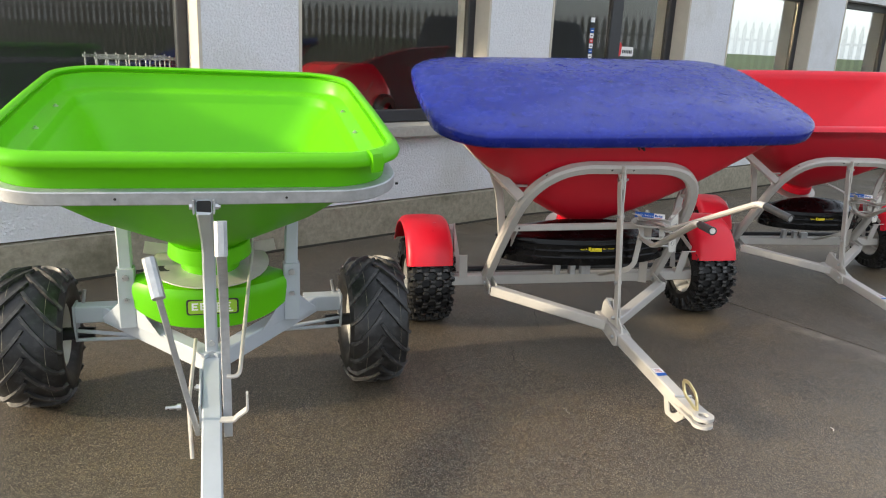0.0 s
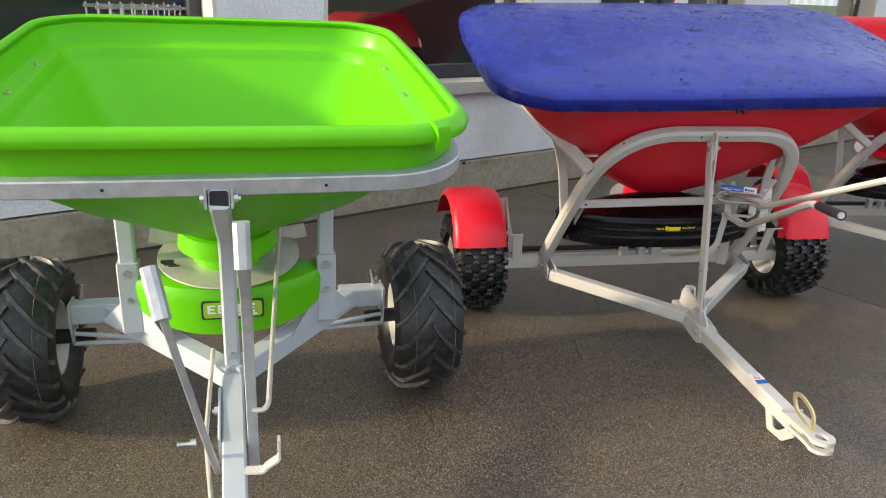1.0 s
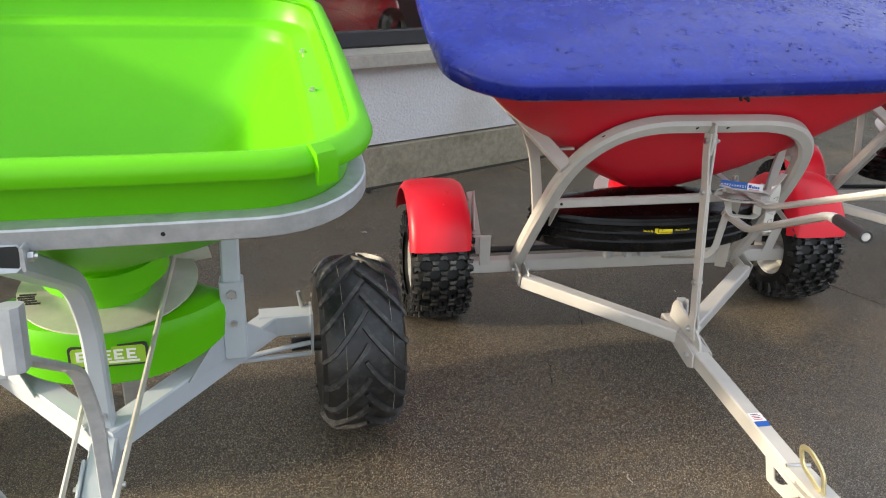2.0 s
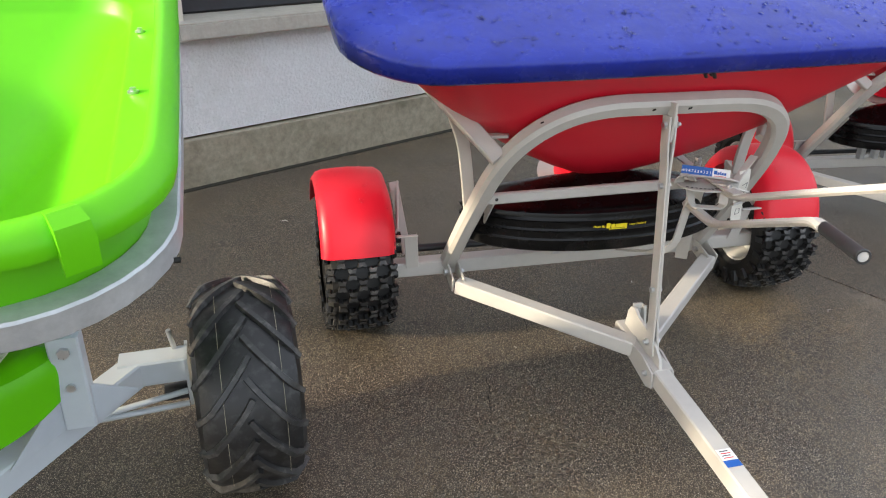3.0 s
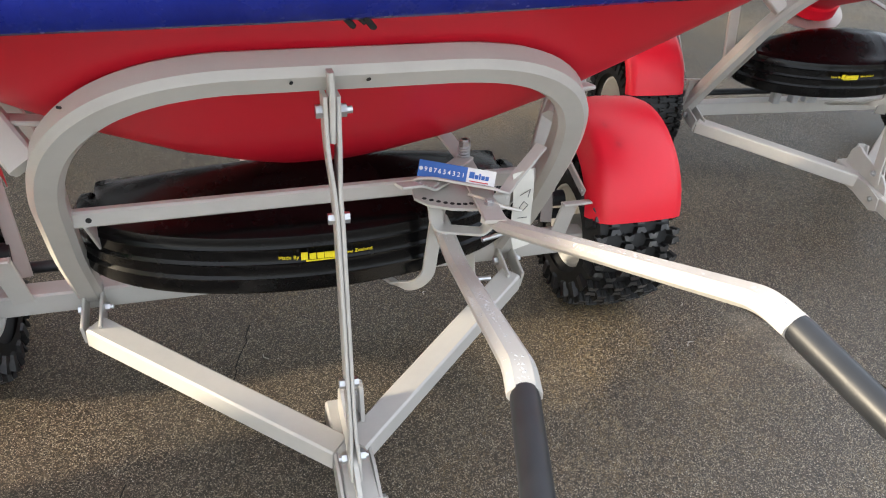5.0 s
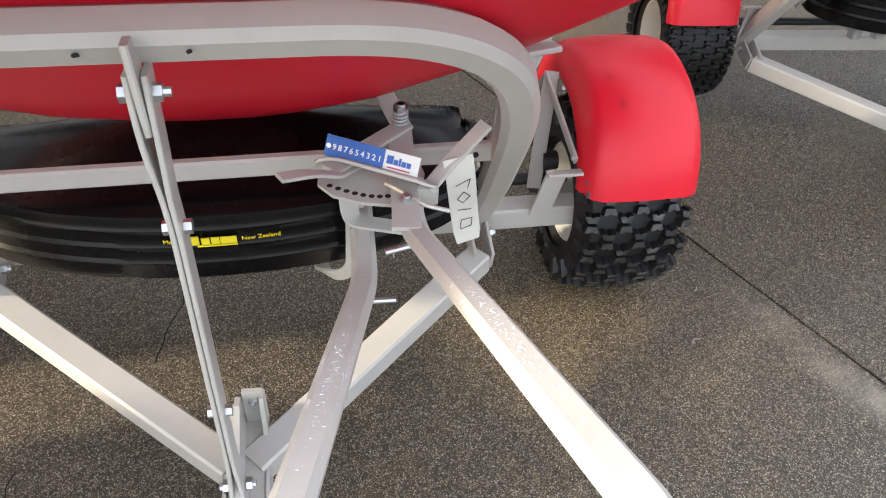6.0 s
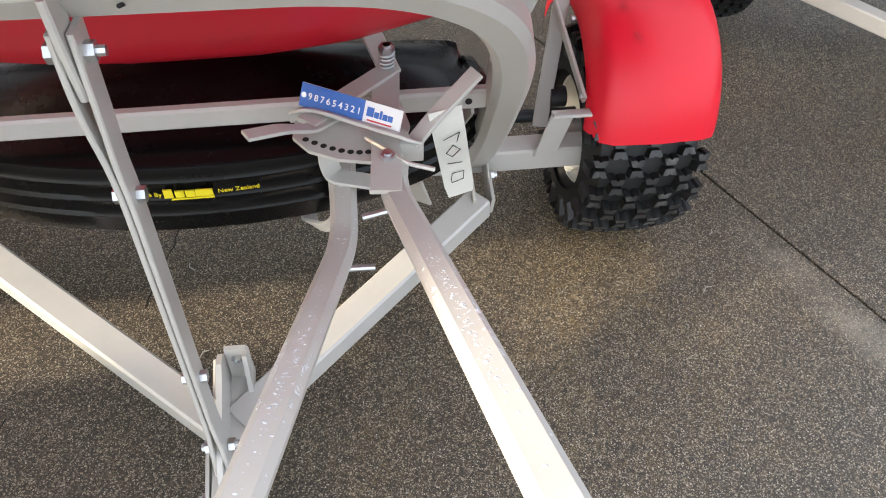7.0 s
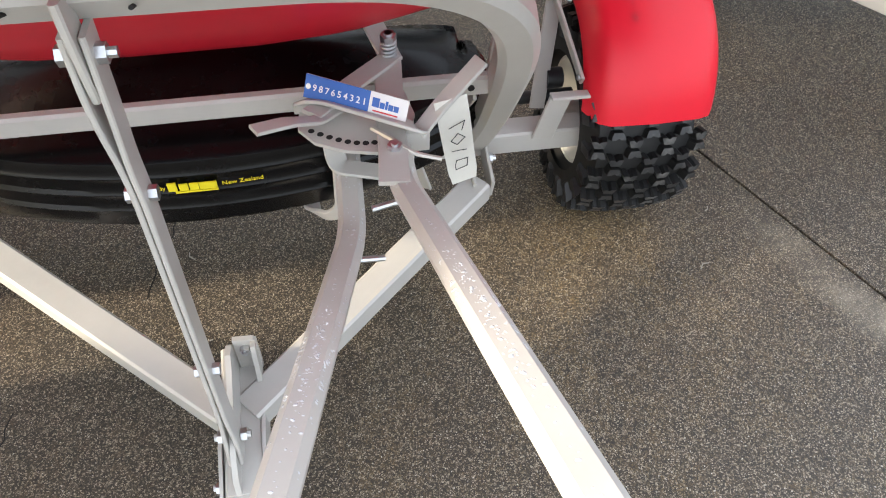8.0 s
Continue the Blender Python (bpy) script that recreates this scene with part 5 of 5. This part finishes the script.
    for pts in ([P(0.145, -0.05, 0.66), P(0.145, -0.01, 0.602), P(0.088, 0.70, 0.437), P(0.078, 0.714, 0.430), P(0.052, 0.714, 0.432)], [P(-0.05, 0.26, 0.36), P(-0.062, 0.55, 0.27), P(-0.056, 0.60, 0.12)]):
        bm = bmesh.new()
        sweep(bm, bent(pts, 0.025, 5), circle(0.006, 8))
        part("control_rod", bm, STAINLESS, root, "bright steel control rod")
    bolt(root, P(-0.078, 0.62, 0.303), (-1, 0, 0), 0.010, 0.012, 0.03)
    bolt(root, P(-0.06, 0.62, 0.303), (1, 0, 0), 0.011, 0.012)
    bm = bmesh.new()
    sweep(bm, bent([P(0.035, 0.845, 0.372), P(0.072, 0.852, 0.374), P(0.079, 0.855, 0.385), P(0.104, 0.860, 0.405), P(0.104, 0.860, 0.450)], 0.006, 3), square(0.006, 0.024, 0.001), up=(0, 1, 0))
    part("foot_catch", bm, WHITE, root, "small cream steel catch")
    return root


GTILT, GAX, GR = 7.3, -0.112, 0.255
GRIM = (0.0, 0.132, 1.125, 0.546, 0.592)
LEV_A, LEV_B = P(0.053, 0.872, 0.912), P(-0.126, 0.742, 0.785)

# ---- the machines in the yard ----
spreader = red_spreader("covered_spreader", "red spreader with blue lid on a cream steel chassis", True, False, -1.6)
spreader.matrix_world = Matrix.Translation((0.851, 3.781, 0)) @ pose(0, 0, 0, 0, 0, 19.4)
open_spreader = red_spreader("open_spreader", "red open-topped spreader on a cream steel chassis", False, True, -1.6)
open_spreader.matrix_world = Matrix.Translation((2.275, 5.059, 0)) @ pose(0, 0, 0, 0, 0, 15.3) @ Matrix.Scale(0.912, 4)   # a smaller model of the same make
green = green_spreader()
green.matrix_world = Matrix.Translation((-0.688, 3.056, 0)) @ pose(0, 0, 0, 0, 0, 22.5)

# ---- yard behind the camera, seen in the window glass ----
fence = tagged(new("palisade_fence"), "dark steel palisade fence with pointed pales", "fence", kind="structure")
FA, FB = Vector((12.2, -14, -0.12)), Vector((11.2, 24, -0.12))
bm = bmesh.new()
d = (FB - FA).normalized()
n_ = int((FB - FA).length / 0.16)
for k in range(n_):
    p = FA + d * (k * 0.16)
    q = d * 0.045
    prof = [p - q, p + q, p + q + Vector((0, 0, 1.95)), p + q * 0.15 + Vector((0, 0, 2.13)), p - q * 0.15 + Vector((0, 0, 2.13)), p - q + Vector((0, 0, 1.95))]
    off = Vector((-d.y, d.x, 0)) * 0.006
    loft(bm, [[a - off for a in prof], [a + off for a in prof]], True, True)
pales = part("pales", bm, FENCE, fence, smooth=0)
pales["kind"] = "stuff"
for z in (0.4, 1.75):
    bm = bmesh.new()
    bar(bm, FA + Vector((0.04, 0, z)), FB + Vector((0.04, 0, z)), 0.04, 0.05)
    part("rail", bm, FENCE, fence)


# ---- rain beads on the covered spreader's lid and levers ----
def beads(name, parent, surf, seed, count, box, rmin, rmax):
    """Flattened beads of water scattered over the upper faces of one mesh."""
    rng = random.Random(seed)
    me = surf.data
    faces = [f for f in me.polygons if f.normal.z > 0.35 and box(f.center)]
    area = [f.area for f in faces]
    bm = bmesh.new()
    for f in rng.choices(faces, weights=area, k=count):
        vs = [me.vertices[i].co for i in f.vertices]
        w = [rng.random() for _ in vs]
        p = sum((v * k for v, k in zip(vs, w)), Vector()) / sum(w)
        n = f.normal
        s_, t_, _d = frame_from(n, (0, 1, 0.1))
        r = rmin + (rmax - rmin) * rng.random() ** 3
        e = 1 + 0.7 * rng.random()
        turn = rng.random() * 3.14
        ca, sa = math.cos(turn), math.sin(turn)
        rings = []
        for q, h in ((1.0, -0.0003), (0.85, 0.25), (0.45, 0.42)):
            rings.append([p + (s_ * (ca * math.cos(a) * e - sa * math.sin(a)) + t_ * (sa * math.cos(a) * e + ca * math.sin(a))) * r * q + n * r * h for a in [math.tau * k / 7 for k in range(7)]])
        loft(bm, rings, False, True)
    ob = part(name, bm, WATER, parent, "clear beads of rain water", smooth=80)
    ob["kind"] = "stuff"
    return ob


WATER = material("water_bead", (0.9, 0.92, 0.95), 0.03)
WATER.node_tree.nodes["Principled BSDF"].inputs["Transmission Weight"].default_value = 1.0
WATER.node_tree.nodes["Principled BSDF"].inputs["IOR"].default_value = 1.33
SPOT = material("fine_water_spots", (0.82, 0.83, 0.85), 0.08)
SPOT.node_tree.nodes["Principled BSDF"].inputs["Transmission Weight"].default_value = 0.25
for ob in spreader.children:
    if ob.name.startswith("lid"):
        beads("rain_water", ob, ob, 3, 2800, lambda c: c.y < 0.75, 0.0012, 0.0056)
    elif ob.name.startswith("lever"):
        beads("rain_water", ob, ob, 4, 420, lambda c: True, 0.0006, 0.0018).data.materials[0] = SPOT
    elif ob.name.startswith("mudguard") and "bracket" not in ob.name:
        beads("rain_water", ob, ob, 6, 26, lambda c: c.z > 0.44, 0.002, 0.007)

# ---- inside the showroom ----
def hull(bm, m, a, b, r, rows):
    """A rounded body from (scale x, scale y, height, shift x, shift y) rows."""
    loft(bm, [[m @ Vector((x * sx + ox, y * sy + oy, h)) for x, y in outline(a, b, r, 4)] for sx, sy, h, ox, oy in rows], True, True)


MOWER_RED = material("deep_red_gloss_paint", (0.42, 0.008, 0.020), 0.2, grain=(4, 0.9), coat=0.5)
ORANGE = material("orange_gloss_paint", (0.80, 0.12, 0.015), 0.3, grain=(6, 0.9))
DARKGREEN = material("dark_green_paint", (0.05, 0.24, 0.06), 0.3, grain=(5, 0.85))
NAVY = material("navy_paint", (0.01, 0.02, 0.10), 0.35, grain=(5, 0.85))
m4, _l = facet(CORNERS[3], CORNERS[4])
m3, _l = facet(CORNERS[2], CORNERS[3])
stand = tagged(new("display_bench"), "dark display bench behind the showroom window", "bench")
stand.matrix_world = m4 @ Matrix.Translation((0.9, 1.15, 0.02))
for nm, q in (("bench_top", (-2.9, 0.85, -0.55, 0.55, 0.60, 0.64)), ("leg", (-2.8, -2.72, -0.5, 0.5, 0.0, 0.60)), ("leg", (0.70, 0.78, -0.5, 0.5, 0.0, 0.60)), ("leg", (-1.05, -0.97, -0.5, 0.5, 0.0, 0.60))):
    bm = bmesh.new()
    wall_box(bm, Matrix.Identity(4), q[0], q[1], q[2], q[3], q[4], q[5])
    part(nm, bm, INWALL, stand, smooth=0)
mower = tagged(new("red_machine"), "glossy red garden machine in the showroom window", "garden machine")
mower.matrix_world = m4 @ Matrix.Translation((1.15, 1.1, 0.662)) @ pose(0, 0, 0, 0, 0, 12)
bm = bmesh.new()
hull(bm, Matrix.Identity(4), 0.48, 0.26, 0.1, [(0.95, 0.95, 0.10, 0, 0), (1.0, 1.0, 0.16, 0, 0), (0.98, 0.98, 0.26, 0.0, 0), (0.75, 0.85, 0.36, 0.06, 0), (0.5, 0.7, 0.45, 0.10, 0), (0.4, 0.6, 0.47, 0.12, 0)])
part("bonnet", bm, MOWER_RED, mower)
for x in (-0.33, 0.33):
    for y in (-0.26, 0.26):
        bm = bmesh.new()
        revolve(bm, [(-0.05, 0.05), (-0.05, 0.10), (-0.03, 0.12), (0.03, 0.12), (0.05, 0.10), (0.05, 0.05)], 20)
        w = part("wheel", bm, RUBBER, mower)
        w.matrix_local = Matrix.Translation((x, y, 0.12)) @ pose(0, 0, 0, 0, 0, 90)
bm = bmesh.new()
sweep(bm, bent([(-0.40, -0.2, 0.25), (-0.62, -0.2, 0.55), (-0.62, 0.2, 0.55), (-0.40, 0.2, 0.25)], 0.06, 5), circle(0.015, 8))
part("handlebar", bm, FRAME, mower)
saw = tagged(new("orange_machine"), "orange engine unit with a black frame handle", "power tool")
saw.matrix_world = m4 @ Matrix.Translation((0.36, 0.95, 0.662))
bm = bmesh.new()
hull(bm, Matrix.Identity(4), 0.17, 0.15, 0.05, [(1, 1, 0.0, 0, 0), (1, 1, 0.22, 0, 0), (0.9, 0.9, 0.33, 0, 0), (0.6, 0.7, 0.37, 0, 0)])
part("cowl", bm, ORANGE, saw)
bm = bmesh.new()
sweep(bm, bent([(-0.12, 0, 0.33), (-0.10, 0, 0.58), (0.10, 0, 0.64), (0.14, 0, 0.35)], 0.08, 5), circle(0.013, 8))
part("handle", bm, FRAME, saw)
tank = tagged(new("green_machine"), "dark green machine body with an orange panel", "garden machine")
tank.matrix_world = m3 @ Matrix.Translation((0.55, 1.0, 0.662))
bm = bmesh.new()
hull(bm, Matrix.Identity(4), 0.42, 0.25, 0.12, [(0.9, 0.9, 0.0, 0, 0), (1, 1, 0.12, 0, 0), (1, 1, 0.38, 0, 0), (0.85, 0.85, 0.52, 0, 0), (0.3, 0.4, 0.57, 0, 0)])
part("tank_body", bm, DARKGREEN, tank)
bm = bmesh.new()
hull(bm, Matrix.Translation((-0.05, -0.24, 0)), 0.16, 0.03, 0.02, [(1, 1, 0.12, 0, 0), (1, 1, 0.38, 0, 0), (0.8, 0.6, 0.44, 0, 0)])
part("side_panel", bm, ORANGE, tank)
cage = tagged(new("wire_cage"), "grey welded wire cage on the bench", "cage")
cage.matrix_world = m3 @ Matrix.Translation((1.74, 0.75, 0.662)) @ Matrix.Diagonal((0.76, 0.76, 1.02, 1.0))
for k in range(9):
    for y in (-0.18, 0.18):
        bm = bmesh.new()
        rod(bm, (-0.32 + 0.08 * k, y, 0.0), (-0.32 + 0.08 * k, y, 0.5), 0.007, 6)
        part("wire", bm, GALV, cage)
for z in (0.02, 0.25, 0.48):
    for y in (-0.18, 0.18):
        bm = bmesh.new()
        rod(bm, (-0.34, y, z), (0.34, y, z), 0.010, 6)
        part("rail", bm, GALV, cage)
box = tagged(new("blue_box"), "navy blue steel box on the bench", "box")
box.matrix_world = m3 @ Matrix.Translation((1.95, 1.25, 0.662))
bm = bmesh.new()
hull(bm, Matrix.Identity(4), 0.22, 0.18, 0.03, [(1, 1, 0.0, 0, 0), (1, 1, 0.40, 0, 0), (0.95, 0.93, 0.43, 0, 0)])
part("box_body", bm, NAVY, box)
# crumpled things on the inner ledge
ledge_x = (0.78, 0.88, 0.97, 1.30)
for k, x in enumerate(ledge_x):
    bm = bmesh.new()
    bmesh.ops.create_icosphere(bm, subdivisions=3, radius=1.0)
    for v in bm.verts:
        f = 1 + 0.55 * noise.noise(v.co * 1.9 + Vector((k * 7.1, 0, 0)))
        v.co = Vector((v.co.x * 0.055 * f, v.co.y * 0.04 * f, max(v.co.z, -0.5) * 0.035 * f))
    rag = tagged(part("rag" if k < 3 else "glove", bm, STICKW if k != 3 else ORANGE, smooth=60), "crumpled white cloth on the inner window ledge" if k < 3 else "orange and white work glove on the ledge", "cloth" if k < 3 else "glove")
    rag.matrix_world = m4 @ Matrix.Translation((x, 0.33, SILL_Z + 0.055)) @ pose(0, 0, 0, 0, 0, 40 * k)
bm = bmesh.new()
wall_band(bm, CORNERS, -0.26, -WALL_T - 0.02, SILL_Z - 0.035, SILL_Z + 0.035)
tagged(part("window_ledge", bm, INSIDE, smooth=0), "grey inner ledge behind the showroom windows", "ledge", kind="structure")
# stickers on the door's glass
m5, l5 = facet(CORNERS[4], CORNERS[5])
sign = tagged(new("window_sign"), "white and red shop sign on the door glass", "sign")
sign.matrix_world = m5 @ Matrix.Translation((1.31, 0.206, 1.32)) @ pose(0, 0, 0, 90) @ Matrix.Scale(0.8, 4)
bm = bmesh.new()
loft(bm, [[Vector((x, y, z)) for x, y in outline(0.13, 0.05, 0.02, 4)] for z in (0.0, 0.002)], True, True)
part("sign_face", bm, STICKW, sign, smooth=0)
bm = bmesh.new()
loft(bm, [[Vector((-0.10 + x, y + 0.02, z)) for x, y in outline(0.045, 0.075, 0.04, 4)] for z in (0.002, 0.004)], True, True)
part("sign_flash", bm, REDINK, sign, smooth=0)
for k in range(6):
    bm = bmesh.new()
    wall_box(bm, Matrix.Identity(4), -0.04 + 0.026 * k, -0.022 + 0.026 * k, -0.02, 0.015, 0.002, 0.0035)
    part("print_block", bm, INK, sign, smooth=0)
strip = tagged(new("window_stickers"), "column of small square stickers on the door glass", "stickers")
strip.matrix_world = m5 @ Matrix.Translation((0.90, 0.206, 1.25)) @ pose(0, 0, 0, 90) @ Matrix.Scale(0.68, 4)
for k in range(8):
    bm = bmesh.new()
    wall_box(bm, Matrix.Identity(4), -0.03, 0.03, 0.062 * k, 0.062 * k + 0.054, 0, 0.002)
    part("sticker", bm, (STICKW, STICKB, STICKW, REDINK, STICKW, STICKB, INK, STICKW)[k], strip, smooth=0)
    bm = bmesh.new()
    wall_box(bm, Matrix.Identity(4), -0.02, 0.02, 0.062 * k + 0.02, 0.062 * k + 0.03, 0.002, 0.003)
    part("print_line", bm, (INK, STICKW)[k % 2], strip, smooth=0)

# ---- small marks on the ground ----
def crack(pts, w):
    bm = bmesh.new()
    rng = random.Random(8)
    path = []
    for a, b in zip(pts, pts[1:]):
        for k in range(6):
            f = k / 6
            path.append(Vector((a[0] + (b[0] - a[0]) * f + rng.uniform(-0.004, 0.004), a[1] + (b[1] - a[1]) * f + rng.uniform(-0.004, 0.004), 0.0006)))
    path.append(Vector((*pts[-1], 0.0006)))
    sweep(bm, path, [(w, 0.0003), (w, -0.002), (-w, -0.002), (-w, 0.0003)])
    return tagged(part("ground_crack", bm, HOLE, smooth=0), "thin dark crack in the concrete", "crack", kind="structure")


crack([(0.505, 4.32), (0.512, 4.21), (0.525, 4.10)], 0.0012)
crack([(0.40, 3.83), (0.41, 3.75), (0.415, 3.68)], 0.001)
rng = random.Random(12)
for k in range(16):
    x, y = rng.uniform(-0.6, 2.6), rng.uniform(3.2, 5.2)
    bm = bmesh.new()
    a = rng.random() * 6.28
    l = rng.uniform(0.01, 0.035)
    sweep(bm, [(0, 0, 0.002), (l * 0.5 * math.cos(a), l * 0.5 * math.sin(a), 0.0035), (l * math.cos(a + 0.5), l * math.sin(a + 0.5), 0.002)], circle(0.0012, 5))
    tw = tagged(part("twig", bm, SILL if k % 3 else PAPER), "tiny dry stalk lying on the concrete", "twig", group="twigs on the yard")
    tw.location = (x, y, 0)
# thin dark strip where the plinth meets the yard
bm = bmesh.new()
wall_band(bm, CORNERS, 0.02, -0.01, -0.01, 0.012, 0.008)
tagged(part("dirt_line", bm, material("dark_olive_strip", (0.035, 0.032, 0.022), 0.95, grain=(40, 0.5), bump=(60, 0.8, 0.01)), smooth=0), "thin dark strip along the foot of the plinth", "dirt", kind="structure")


# ---- a parked vehicle by the fence, seen only in the door's glass ----
PAINT = material("dark_grey_car_paint", (0.03, 0.032, 0.036), 0.25, grain=(5, 0.9), coat=0.6)
car = tagged(new("parked_car"), "dark grey estate car parked beside the palisade fence", "car")
car.matrix_world = Matrix.Translation((8.3, 5.6, 0.0)) @ pose(0, 0, 0, 0, 0, 172) @ Matrix.Diagonal((1.0, 1.0, 1.18, 1.0))
bm = bmesh.new()
hull(bm, Matrix.Identity(4), 2.15, 0.86, 0.3, [(0.96, 0.93, 0.22, 0, 0), (1, 1, 0.40, 0, 0), (1, 1, 0.70, 0, 0), (0.98, 0.97, 0.88, 0, 0), (0.94, 0.9, 0.93, 0, 0)])
part("body", bm, PAINT, car)
bm = bmesh.new()
hull(bm, Matrix.Identity(4), 1.45, 0.76, 0.25, [(1, 1, 0.90, -0.35, 0), (0.92, 0.92, 1.18, -0.38, 0), (0.80, 0.80, 1.42, -0.42, 0), (0.66, 0.66, 1.47, -0.42, 0)])
part("cabin", bm, FRAME, car, "dark glazed cabin")
for x in (-1.35, 1.35):
    for y in (-0.80, 0.80):
        bm = bmesh.new()
        revolve(bm, [(-0.1, 0.2), (-0.1, 0.29), (-0.07, 0.32), (0.07, 0.32), (0.1, 0.29), (0.1, 0.2)], 28)
        tyre = part("tyre", bm, RUBBER, car)
        tyre.matrix_local = Matrix.Translation((x, y, 0.32)) @ pose(0, 0, 0, 0, 0, 90)
for y in (-0.55, 0.55):
    bm = bmesh.new()
    hull(bm, Matrix.Translation((2.10, y, 0)), 0.05, 0.16, 0.03, [(1, 1, 0.62, 0, 0), (1, 1, 0.76, 0, 0)])
    part("headlight", bm, STICKW, car)
